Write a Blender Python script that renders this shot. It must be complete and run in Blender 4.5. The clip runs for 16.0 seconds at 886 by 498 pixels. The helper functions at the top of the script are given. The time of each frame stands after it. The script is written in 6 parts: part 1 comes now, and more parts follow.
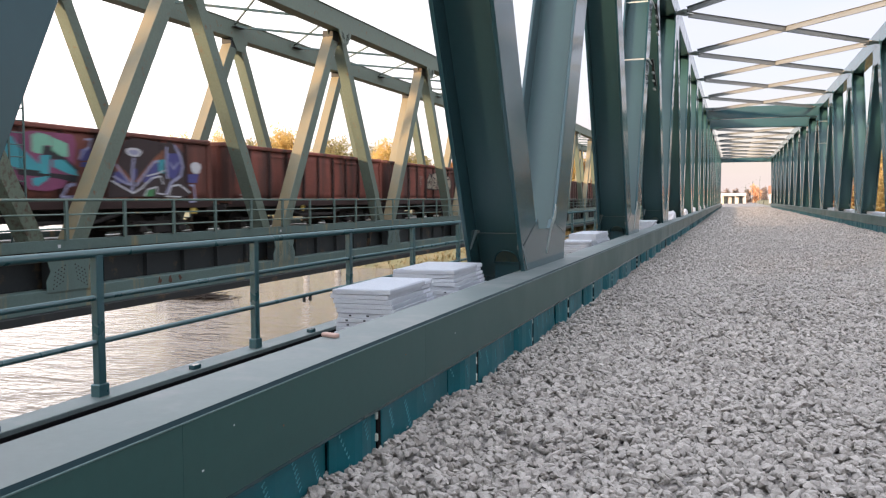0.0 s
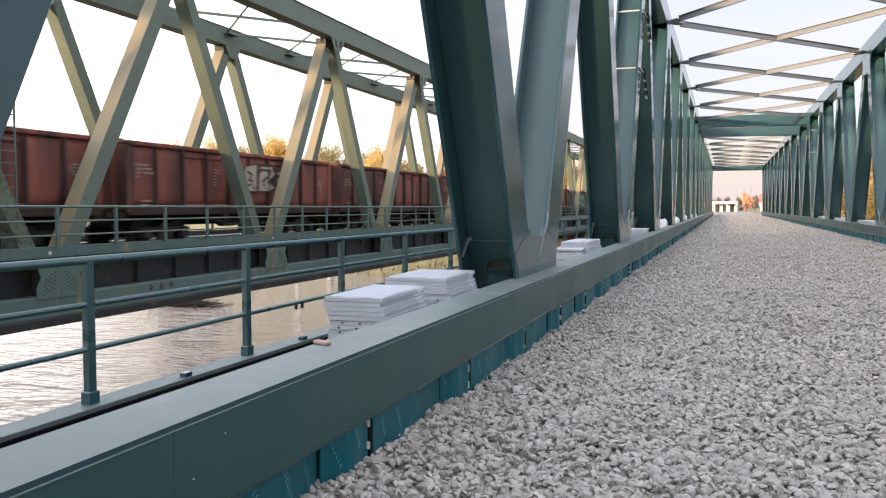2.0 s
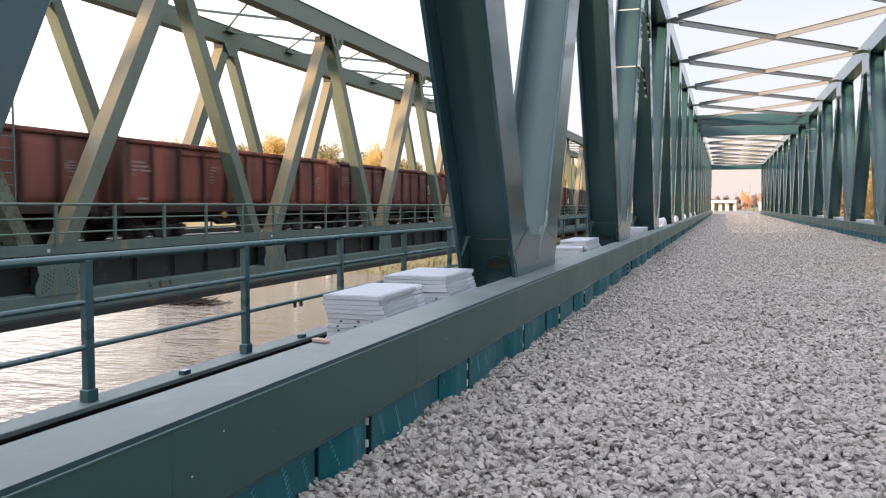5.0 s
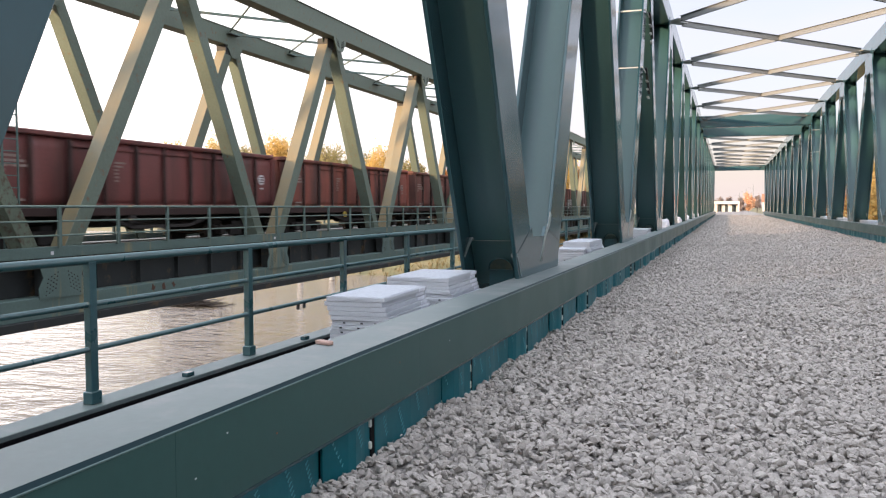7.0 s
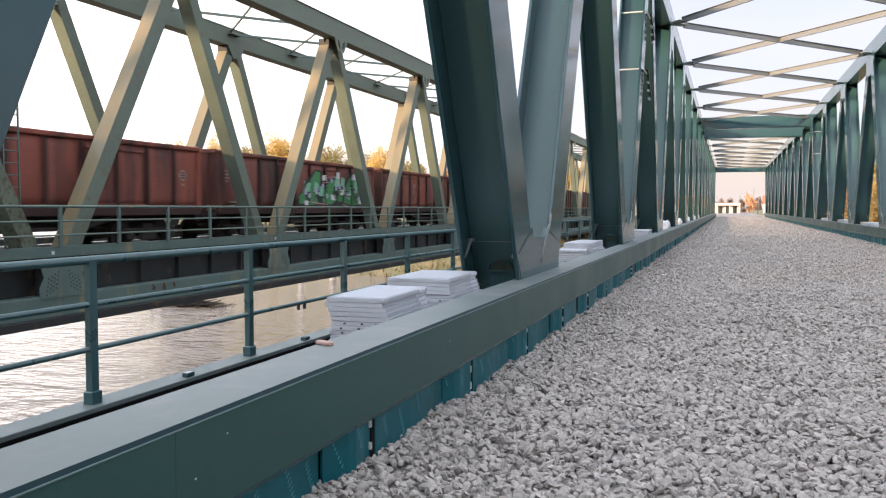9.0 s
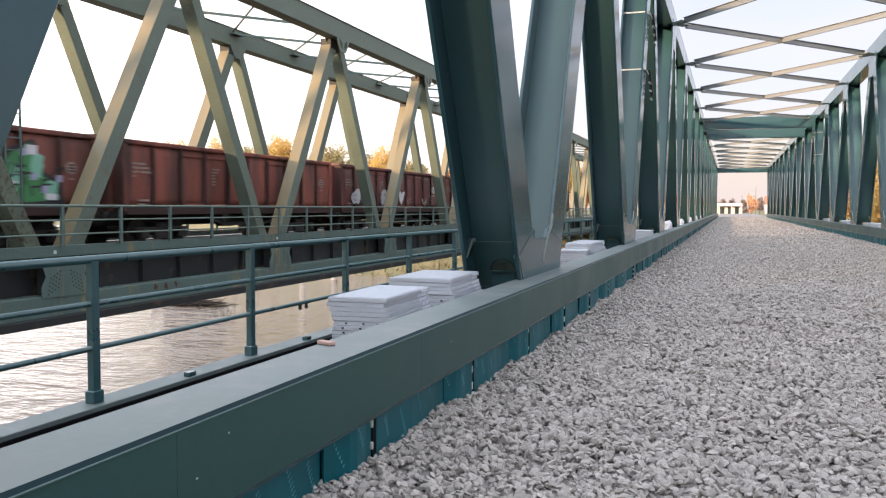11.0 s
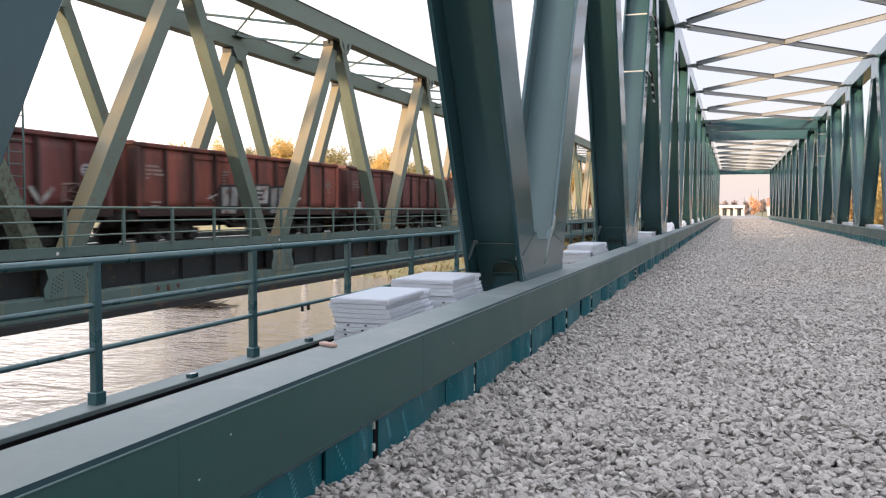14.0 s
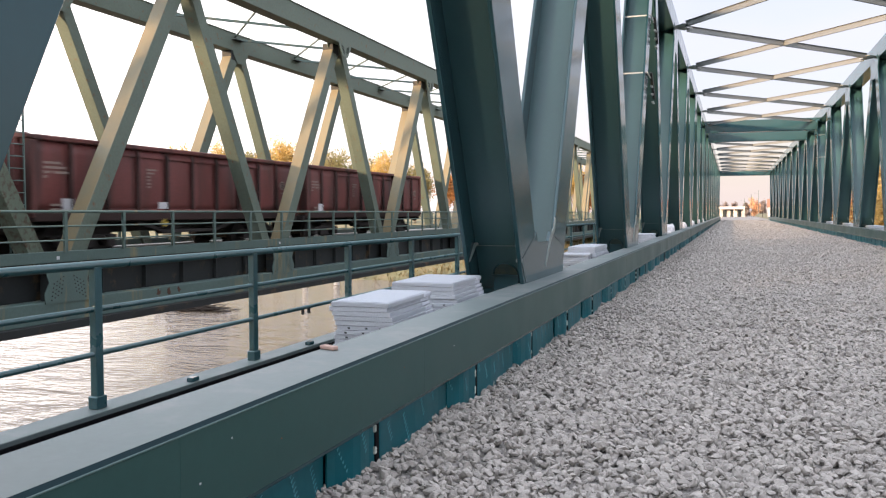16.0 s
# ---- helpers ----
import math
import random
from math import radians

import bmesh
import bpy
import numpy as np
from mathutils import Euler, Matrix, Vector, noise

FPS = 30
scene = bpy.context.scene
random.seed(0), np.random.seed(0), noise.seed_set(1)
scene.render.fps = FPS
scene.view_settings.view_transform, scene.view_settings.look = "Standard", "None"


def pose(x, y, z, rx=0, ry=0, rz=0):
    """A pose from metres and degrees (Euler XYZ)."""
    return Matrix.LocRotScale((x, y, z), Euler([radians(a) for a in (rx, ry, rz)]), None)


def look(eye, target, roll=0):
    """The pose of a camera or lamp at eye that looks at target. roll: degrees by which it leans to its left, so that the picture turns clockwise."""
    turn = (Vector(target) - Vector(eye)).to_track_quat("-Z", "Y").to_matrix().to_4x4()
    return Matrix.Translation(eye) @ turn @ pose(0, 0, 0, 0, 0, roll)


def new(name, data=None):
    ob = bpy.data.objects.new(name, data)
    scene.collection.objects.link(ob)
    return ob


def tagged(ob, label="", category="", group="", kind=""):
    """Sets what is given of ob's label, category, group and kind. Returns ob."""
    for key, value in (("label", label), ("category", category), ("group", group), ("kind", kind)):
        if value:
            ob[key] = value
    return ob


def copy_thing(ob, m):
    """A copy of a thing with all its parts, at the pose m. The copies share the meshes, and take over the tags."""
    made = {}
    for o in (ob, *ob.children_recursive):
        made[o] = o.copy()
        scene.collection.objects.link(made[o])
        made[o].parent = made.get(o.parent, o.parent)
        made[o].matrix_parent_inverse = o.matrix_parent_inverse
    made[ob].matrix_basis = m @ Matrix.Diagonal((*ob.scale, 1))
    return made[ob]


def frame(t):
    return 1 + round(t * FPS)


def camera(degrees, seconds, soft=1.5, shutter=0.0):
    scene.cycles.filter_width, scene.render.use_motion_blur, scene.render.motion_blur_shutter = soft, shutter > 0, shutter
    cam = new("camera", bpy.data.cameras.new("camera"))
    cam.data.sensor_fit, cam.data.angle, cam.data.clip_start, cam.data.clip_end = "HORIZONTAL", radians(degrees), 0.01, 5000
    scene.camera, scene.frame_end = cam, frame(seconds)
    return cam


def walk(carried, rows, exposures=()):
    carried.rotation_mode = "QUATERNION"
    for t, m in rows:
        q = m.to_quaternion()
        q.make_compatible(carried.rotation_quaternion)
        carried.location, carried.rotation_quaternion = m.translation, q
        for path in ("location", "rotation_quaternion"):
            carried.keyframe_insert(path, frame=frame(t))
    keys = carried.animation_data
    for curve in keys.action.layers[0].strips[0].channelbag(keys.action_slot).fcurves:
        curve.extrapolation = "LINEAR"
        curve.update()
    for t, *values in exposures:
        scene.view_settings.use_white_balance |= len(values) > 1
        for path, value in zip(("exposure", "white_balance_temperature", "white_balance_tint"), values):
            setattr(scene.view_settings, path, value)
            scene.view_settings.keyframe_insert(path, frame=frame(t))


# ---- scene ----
# ---------------------------------------------------------------- camera
EYE = Vector((0.0, 0.0, 1.15))
cam = camera(56.84, 16.0, soft=1.2, shutter=0.6)


def aim(yaw, pitch, lean):
    """Hand-held camera at one spot: degrees left of the bridge's axis, up, and lean to the right."""
    a, b = radians(yaw), radians(pitch)
    way = Vector((-math.sin(a) * math.cos(b), math.cos(a) * math.cos(b), math.sin(b)))
    return look(EYE, EYE + way * 10, -lean)


PATH = [
    (0.0, 19.524, -3.439, 0.22), (0.5, 19.186, -3.358, 0.122), (1.0, 19.084, -3.217, -0.005), (1.5, 19.004, -2.977, 0.084),
    (2.0, 18.989, -2.915, 0.083), (2.5, 18.97, -2.922, 0.075), (3.0, 18.901, -2.942, -0.073), (3.5, 18.889, -3.012, -0.093),
    (4.0, 18.889, -3.055, -0.059), (6.5, 19.043, -2.95, 0.06), (7.0, 19.122, -2.918, 0.09), (7.5, 19.147, -2.88, 0.059),
    (8.0, 19.191, -2.829, 0.08), (8.5, 19.206, -2.821, 0.025), (9.0, 19.162, -2.859, -0.061), (11.5, 19.324, -2.862, -0.18),
    (12.0, 19.38, -2.861, -0.178), (12.5, 19.388, -2.806, -0.145), (13.0, 19.425, -2.795, -0.152), (13.5, 19.436, -2.767, -0.2),
    (14.0, 19.425, -2.74, -0.17), (14.5, 19.437, -2.704, -0.2), (15.0, 19.527, -2.704, -0.114), (15.5, 19.537, -2.618, -0.05),
    (16.0, 19.454, -2.56, 0.069)]
walk(cam, [(t, aim(a, b, c)) for t, a, b, c in PATH], exposures=[(0.0, 1.31), (16.0, 1.31)])

# ---------------------------------------------------------------- sky and sun
# low evening sun behind a veil of thin cloud, to the left and behind
SUN_EL, SUN_AZ = radians(9), radians(213)   # azimuth clockwise from the bridge's axis
world = bpy.data.worlds.new("sky")
scene.world = world
world.use_nodes = True
wn, wl = world.node_tree.nodes, world.node_tree.links
bg = wn["Background"]
sky = wn.new("ShaderNodeTexSky")
sky.sky_type, sky.sun_disc = "NISHITA", False
sky.sun_elevation, sky.sun_rotation = SUN_EL, SUN_AZ
sky.air_density, sky.dust_density = 1.0, 2.0
coord = wn.new("ShaderNodeTexCoord")
stretch = wn.new("ShaderNodeMapping")
stretch.inputs["Scale"].default_value = (1.2, 1.2, 4.0)
wl.new(coord.outputs["Generated"], stretch.inputs["Vector"])
cloud = wn.new("ShaderNodeTexNoise")
cloud.inputs["Scale"].default_value, cloud.inputs["Detail"].default_value = 2.2, 6.0
wl.new(stretch.outputs["Vector"], cloud.inputs["Vector"])
veil = wn.new("ShaderNodeMapRange")
veil.inputs["From Min"].default_value, veil.inputs["From Max"].default_value = 0.35, 0.65
veil.inputs["To Min"].default_value, veil.inputs["To Max"].default_value = 0.7, 0.95
wl.new(cloud.outputs["Fac"], veil.inputs["Value"])
mixed = wn.new("ShaderNodeMix")
mixed.data_type = "RGBA"
wl.new(veil.outputs["Result"], mixed.inputs["Factor"])
wl.new(sky.outputs["Color"], mixed.inputs["A"])
# thin cloud: bright towards the sun, dimmer and bluish away from it, with a pink belt over the far horizon
steer = wn.new("ShaderNodeVectorMath")
steer.operation = "DOT_PRODUCT"
wl.new(coord.outputs["Generated"], steer.inputs[0])
steer.inputs[1].default_value = (-math.sin(SUN_AZ), -math.cos(SUN_AZ), 0.0)
opposite = wn.new("ShaderNodeMapRange")
opposite.interpolation_type = "SMOOTHSTEP"
opposite.inputs["From Min"].default_value, opposite.inputs["From Max"].default_value = 0.15, 0.8
wl.new(steer.outputs["Value"], opposite.inputs["Value"])
split = wn.new("ShaderNodeSeparateXYZ")
wl.new(coord.outputs["Generated"], split.inputs["Vector"])
rise = wn.new("ShaderNodeMapRange")
rise.interpolation_type = "SMOOTHSTEP"
rise.inputs["From Min"].default_value, rise.inputs["From Max"].default_value = 0.02, 0.16
wl.new(split.outputs["Z"], rise.inputs["Value"])
belt = wn.new("ShaderNodeMix")
belt.data_type = "RGBA"
wl.new(rise.outputs["Result"], belt.inputs["Factor"])
belt.inputs["A"].default_value, belt.inputs["B"].default_value = (4.3, 3.65, 3.6, 1), (3.85, 3.85, 4.5, 1)
layer = wn.new("ShaderNodeMix")
layer.data_type = "RGBA"
wl.new(opposite.outputs["Result"], layer.inputs["Factor"])
lift = wn.new("ShaderNodeMapRange")
lift.interpolation_type = "SMOOTHSTEP"
lift.inputs["From Min"].default_value, lift.inputs["From Max"].default_value = 0.08, 0.5
wl.new(split.outputs["Z"], lift.inputs["Value"])
glow = wn.new("ShaderNodeMix")
glow.data_type = "RGBA"
wl.new(lift.outputs["Result"], glow.inputs["Factor"])
glow.inputs["A"].default_value, glow.inputs["B"].default_value = (13.0, 11.9, 11.6, 1), (11.7, 12.3, 13.9, 1)
wl.new(glow.outputs["Result"], layer.inputs["A"])
wl.new(belt.outputs["Result"], layer.inputs["B"])
wl.new(layer.outputs["Result"], mixed.inputs["B"])
wl.new(mixed.outputs["Result"], bg.inputs["Color"])
bg.inputs["Strength"].default_value = 0.1

sun = new("sun", bpy.data.lights.new("sun", "SUN"))
sun.data.energy, sun.data.angle, sun.data.color = 4.4, radians(4), (1.0, 0.68, 0.42)
away = Vector((math.sin(SUN_AZ) * math.cos(SUN_EL), math.cos(SUN_AZ) * math.cos(SUN_EL), math.sin(SUN_EL)))
sun.matrix_world = look(away * 100, (0, 0, 0))

# ---------------------------------------------------------------- materials


def material(name, base, rough=0.6, metal=0.0, vary=0.12, grain=6.0, fine=60.0, bump=0.1, bump_size=0.01,
             stain=None, stain_amount=0.0, stain_size=1.5, streak=False, randomise=0.0, spec=0.5):
    """A procedural surface: base colour varied at two scales, optional stains with their own colour, fine relief."""
    m = bpy.data.materials.new(name)
    m.use_nodes = True
    n, l = m.node_tree.nodes, m.node_tree.links
    b = n["Principled BSDF"]
    b.inputs["Roughness"].default_value, b.inputs["Metallic"].default_value = rough, metal
    b.inputs["Specular IOR Level"].default_value = spec
    c = n.new("ShaderNodeTexCoord")
    place = c.outputs["Object"]
    big = n.new("ShaderNodeTexNoise")
    big.inputs["Scale"].default_value, big.inputs["Detail"].default_value = grain, 4.0
    small = n.new("ShaderNodeTexNoise")
    small.inputs["Scale"].default_value, small.inputs["Detail"].default_value = fine, 3.0
    l.new(place, big.inputs["Vector"])
    l.new(place, small.inputs["Vector"])
    add = n.new("ShaderNodeMath")
    add.operation = "ADD"
    l.new(big.outputs["Fac"], add.inputs[0])
    l.new(small.outputs["Fac"], add.inputs[1])
    value = add.outputs[0]
    if randomise:
        info = n.new("ShaderNodeObjectInfo")
        r = n.new("ShaderNodeMath")
        r.operation = "MULTIPLY_ADD"
        l.new(info.outputs["Random"], r.inputs[0])
        r.inputs[1].default_value = randomise
        l.new(value, r.inputs[2])
        value = r.outputs[0]
    ramp = n.new("ShaderNodeMapRange")
    ramp.inputs["From Min"].default_value, ramp.inputs["From Max"].default_value = 0.6, 1.4 + randomise
    ramp.inputs["To Min"].default_value, ramp.inputs["To Max"].default_value = 1 - vary, 1 + vary
    l.new(value, ramp.inputs["Value"])
    tone = n.new("ShaderNodeVectorMath")
    tone.operation = "SCALE"
    tone.inputs[0].default_value = base
    l.new(ramp.outputs["Result"], tone.inputs["Scale"])
    colour = tone.outputs["Vector"]
    if stain:
        sm = n.new("ShaderNodeMapping")
        sm.inputs["Scale"].default_value = (1, 1, 0.12) if streak else (1, 1, 1)
        l.new(place, sm.inputs["Vector"])
        sn = n.new("ShaderNodeTexNoise")
        sn.inputs["Scale"].default_value, sn.inputs["Detail"].default_value, sn.inputs["Roughness"].default_value = stain_size, 7.0, 0.65
        l.new(sm.outputs["Vector"], sn.inputs["Vector"])
        sr = n.new("ShaderNodeMapRange")
        sr.inputs["From Min"].default_value, sr.inputs["From Max"].default_value = 0.62 - stain_amount * 0.3, 0.75 - stain_amount * 0.2
        l.new(sn.outputs["Fac"], sr.inputs["Value"])
        sx = n.new("ShaderNodeMix")
        sx.data_type = "RGBA"
        l.new(sr.outputs["Result"], sx.inputs["Factor"])
        l.new(colour, sx.inputs["A"])
        sx.inputs["B"].default_value = (*stain, 1)
        colour = sx.outputs["Result"]
    l.new(colour, b.inputs["Base Color"])
    rr = n.new("ShaderNodeMapRange")
    rr.inputs["To Min"].default_value, rr.inputs["To Max"].default_value = max(0.02, rough - 0.12), min(1, rough + 0.12)
    l.new(big.outputs["Fac"], rr.inputs["Value"])
    l.new(rr.outputs["Result"], b.inputs["Roughness"])
    if bump:
        bn = n.new("ShaderNodeBump")
        bn.inputs["Strength"].default_value, bn.inputs["Distance"].default_value = bump, bump_size
        l.new(small.outputs["Fac"], bn.inputs["Height"])
        l.new(bn.outputs["Normal"], b.inputs["Normal"])
    return m


def grid_material(name, face, hole, pitch):
    """A flat face with a regular grid of small rectangular holes."""
    m = bpy.data.materials.new(name)
    m.use_nodes = True
    n, l = m.node_tree.nodes, m.node_tree.links
    b = n["Principled BSDF"]
    b.inputs["Roughness"].default_value = 0.65
    c = n.new("ShaderNodeTexCoord")
    t = n.new("ShaderNodeTexBrick")
    t.offset = 0.0
    for key, value in (("Scale", 1.0), ("Mortar Size", pitch * 0.25), ("Brick Width", pitch), ("Row Height", pitch * 0.8)):
        t.inputs[key].default_value = value
    t.inputs["Color1"].default_value = t.inputs["Color2"].default_value = (*hole, 1)
    t.inputs["Mortar"].default_value = (*face, 1)
    l.new(c.outputs["Object"], t.inputs["Vector"])
    l.new(t.outputs["Color"], b.inputs["Base Color"])
    return m


NEW_GREEN = material("new_green_paint", (0.02, 0.057, 0.068), 0.14, spec=0.5, vary=0.06, grain=1.2, fine=9, bump=0.02, bump_size=0.003)
WEB_GREEN = material("new_green_web_paint", (0.022, 0.068, 0.075), 0.4, spec=0.6, vary=0.06, grain=1.2, fine=25, bump=0.04, bump_size=0.003)
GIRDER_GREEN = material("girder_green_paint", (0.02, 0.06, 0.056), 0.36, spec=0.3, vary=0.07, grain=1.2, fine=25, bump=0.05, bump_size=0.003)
NEW_TOP = material("pale_green_paint", (0.107, 0.136, 0.136), 0.5, vary=0.08, grain=1.5, fine=30, bump=0.05, bump_size=0.003,
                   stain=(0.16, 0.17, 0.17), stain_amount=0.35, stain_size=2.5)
EDGE_GREEN = material("dark_flange_edge", (0.006, 0.022, 0.027), 0.5, spec=0.15, vary=0.1, grain=6, fine=30, bump=0.05, bump_size=0.002)
BEAD_GREEN = material("weld_bead_paint", (0.075, 0.125, 0.125), 0.35, vary=0.15, grain=9, fine=60, bump=0.3, bump_size=0.002)
# Pale base stands for the sky mirrored along the slot strip's edges.
PALE_EDGE = material("sky_sheen_edge", (0.17, 0.205, 0.2), 0.35, vary=0.08, bump=0.02, bump_size=0.002)
RAIL_GREEN = material("rail_green_paint", (0.027, 0.078, 0.088), 0.3, spec=0.7, vary=0.08, grain=3, fine=40, bump=0.05, bump_size=0.002)
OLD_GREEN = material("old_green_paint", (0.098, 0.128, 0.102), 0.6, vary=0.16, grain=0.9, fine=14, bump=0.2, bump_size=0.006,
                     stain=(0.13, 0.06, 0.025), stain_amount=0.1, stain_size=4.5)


def up_tinted(m, top_tint, low, high):
    """Mixes a tan colour into the faces that point upward, broken up by noise."""
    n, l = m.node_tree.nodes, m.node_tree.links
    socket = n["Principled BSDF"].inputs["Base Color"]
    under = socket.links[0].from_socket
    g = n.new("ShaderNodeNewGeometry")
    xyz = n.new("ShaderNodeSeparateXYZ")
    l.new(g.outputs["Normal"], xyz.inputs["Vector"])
    mottle = n.new("ShaderNodeTexNoise")
    mottle.inputs["Scale"].default_value, mottle.inputs["Detail"].default_value = 1.7, 6.0
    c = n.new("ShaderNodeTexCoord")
    l.new(c.outputs["Object"], mottle.inputs["Vector"])
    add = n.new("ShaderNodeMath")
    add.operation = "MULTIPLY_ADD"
    l.new(mottle.outputs["Fac"], add.inputs[0])
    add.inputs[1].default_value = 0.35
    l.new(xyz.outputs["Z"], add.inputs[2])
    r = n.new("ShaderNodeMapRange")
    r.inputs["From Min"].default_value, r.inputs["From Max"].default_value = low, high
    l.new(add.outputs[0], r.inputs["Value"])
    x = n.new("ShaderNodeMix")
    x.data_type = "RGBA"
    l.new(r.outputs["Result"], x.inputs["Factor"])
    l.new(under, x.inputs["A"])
    x.inputs["B"].default_value = (*top_tint, 1)
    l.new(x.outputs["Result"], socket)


OLD_RUSTED = material("rust_pitted_old_paint", (0.09, 0.115, 0.085), 0.65, vary=0.25, grain=1.5, fine=20, bump=0.4, bump_size=0.008,
                      stain=(0.05, 0.026, 0.014), stain_amount=0.42, stain_size=7.0)
up_tinted(OLD_GREEN, (0.17, 0.136, 0.074), 0.38, 0.7)
OLD_BAND = material("old_blue_green_paint", (0.068, 0.108, 0.1), 0.6, vary=0.16, grain=1.2, fine=20, bump=0.15, bump_size=0.005,
                    stain=(0.2, 0.16, 0.08), stain_amount=0.22, stain_size=1.6, streak=True)
# Dark base puts the shade of recesses and undersides into the colour.
OLD_DARK = material("dark_steel_and_shade", (0.011, 0.014, 0.015), 0.7, vary=0.2, grain=1, fine=15, bump=0.2, bump_size=0.006,
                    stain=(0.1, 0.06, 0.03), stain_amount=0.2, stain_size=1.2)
BRACE = material("pale_brace_paint", (0.16, 0.17, 0.17), 0.4, spec=0.5, vary=0.08, grain=3, fine=30, bump=0.05, bump_size=0.002)
RIVET = material("rivet_paint", (0.02, 0.024, 0.022), 0.7, vary=0.2)
RUSTY = material("flaking_rust", (0.07, 0.03, 0.018), 0.9, vary=0.4, grain=9, fine=60, bump=0.5, bump_size=0.01)
GALV = material("galvanised_steel", (0.42, 0.43, 0.42), 0.42, 0.8, vary=0.12, grain=12, fine=60, bump=0.05, bump_size=0.002)
BLACK = material("black_rubber_and_gap_shade", (0.005, 0.005, 0.006), 0.85, vary=0.2, spec=0.1)
TEAL = material("teal_rubber_mat", (0.003, 0.084, 0.106), 0.45, spec=0.3, vary=0.12, grain=3, fine=30, bump=0.1, bump_size=0.004)
TEAL_PRINT = material("pale_print", (0.08, 0.26, 0.3), 0.6, vary=0.1)
PRINT = material("dried_glue", (0.42, 0.44, 0.4), 0.7, vary=0.2)
STONE = material("crushed_limestone", (0.332, 0.308, 0.285), 0.9, vary=0.42, grain=9, fine=120, bump=0.4, bump_size=0.004, randomise=0.5)
PANEL = material("white_composite_panel", (0.39, 0.415, 0.455), 0.7, vary=0.14, grain=6, fine=110, bump=1.0, bump_size=0.006, randomise=0.3)
PANEL_TOP = grid_material("perforated_panel_face", (0.36, 0.385, 0.43), (0.19, 0.21, 0.24), 0.019)
ROPE_WHITE = material("white_plastic", (0.5, 0.5, 0.53), 0.5, vary=0.05)
PINK = material("pink_wood_offcut", (0.38, 0.25, 0.21), 0.7, vary=0.12)
CONCRETE = material("pale_concrete", (0.38, 0.37, 0.35), 0.85, vary=0.15, grain=0.6, fine=12, bump=0.2, bump_size=0.01)
TIMBER = material("tarred_sleeper_wood", (0.05, 0.04, 0.03), 0.85, vary=0.25, grain=4, fine=40, bump=0.4, bump_size=0.01)
RAILSTEEL = material("rusty_rail_steel", (0.16, 0.09, 0.05), 0.6, 0.3, vary=0.2)
RUST_A = material("orange_brown_wagon_paint", (0.185, 0.05, 0.033), 0.72, vary=0.42, grain=0.9, fine=18, bump=0.2, bump_size=0.01,
                  stain=(0.045, 0.02, 0.016), stain_amount=0.62, stain_size=1.3, streak=True, randomise=0.35)
RUST_B = material("oxide_red_wagon_paint", (0.122, 0.034, 0.031), 0.55, vary=0.32, grain=0.9, fine=18, bump=0.15, bump_size=0.008,
                  stain=(0.04, 0.017, 0.015), stain_amount=0.45, stain_size=1.3, streak=True, randomise=0.25)
RUST_C = material("dull_brown_wagon_paint", (0.145, 0.046, 0.033), 0.75, vary=0.25, grain=1.0, fine=18, bump=0.2, bump_size=0.01,
                  stain=(0.028, 0.016, 0.013), stain_amount=0.55, stain_size=0.9, streak=True, randomise=0.35)
# Dark base paints in the shade of the valleys between bulging side sheets.
RIB = material("rib_shade_and_mark_paint", (0.032, 0.013, 0.011), 0.75, vary=0.3, grain=2, fine=25, bump=0.15, bump_size=0.006)
TAPE = material("glossy_film_tape", (0.7, 0.73, 0.8), 0.2, vary=0.1, bump=0.1, bump_size=0.004)
SOLE = material("grimy_sole_bar", (0.032, 0.018, 0.016), 0.75, spec=0.3, vary=0.3, grain=2, fine=25)
SOOT = material("brake_dust_steel", (0.024, 0.021, 0.02), 0.8, spec=0.3, vary=0.25, grain=3, fine=25)
INNER = material("rusty_wagon_inside", (0.12, 0.06, 0.035), 0.9, vary=0.3, grain=1.5, fine=20)
MARK = material("faded_white_lettering", (0.2, 0.15, 0.13), 0.7, vary=0.35, grain=8, fine=60, bump=0)
GR_WHITE = material("white_spray_paint", (0.45, 0.45, 0.47), 0.6, vary=0.12, grain=4, fine=30, bump=0)
GR_SILVER = material("chrome_spray_paint", (0.27, 0.27, 0.26), 0.55, vary=0.3, grain=3, fine=25, bump=0, stain=(0.12, 0.04, 0.028), stain_amount=0.38, stain_size=3.2)
GR_BLACK = material("black_spray_paint", (0.015, 0.015, 0.018), 0.6, vary=0.2, bump=0)
GR_SHADE = material("dark_spray_shadow", (0.03, 0.018, 0.018), 0.7, vary=0.3, grain=2, fine=25, bump=0)
GR_RUST = material("orange_spray_paint", (0.2, 0.07, 0.035), 0.65, vary=0.25, grain=2, fine=25, bump=0)
GR_PINKISH = material("pink_spray_paint", (0.3, 0.16, 0.16), 0.65, vary=0.2, bump=0)
GR_CREAM = material("cream_spray_paint", (0.3, 0.26, 0.2), 0.6, vary=0.3, grain=3, fine=25, bump=0, stain=(0.12, 0.04, 0.028), stain_amount=0.38, stain_size=3.2)
GR_CYAN = material("cyan_spray_paint", (0.04, 0.24, 0.28), 0.6, vary=0.15, bump=0)
GR_MINT = material("mint_spray_paint", (0.15, 0.34, 0.25), 0.6, vary=0.15, bump=0)
GR_MAGENTA = material("magenta_spray_paint", (0.17, 0.045, 0.1), 0.6, vary=0.2, bump=0)
GR_BLUE = material("violet_blue_spray_paint", (0.05, 0.05, 0.17), 0.6, vary=0.2, bump=0)
GR_LILAC = material("lilac_spray_paint", (0.25, 0.25, 0.36), 0.6, vary=0.15, bump=0)
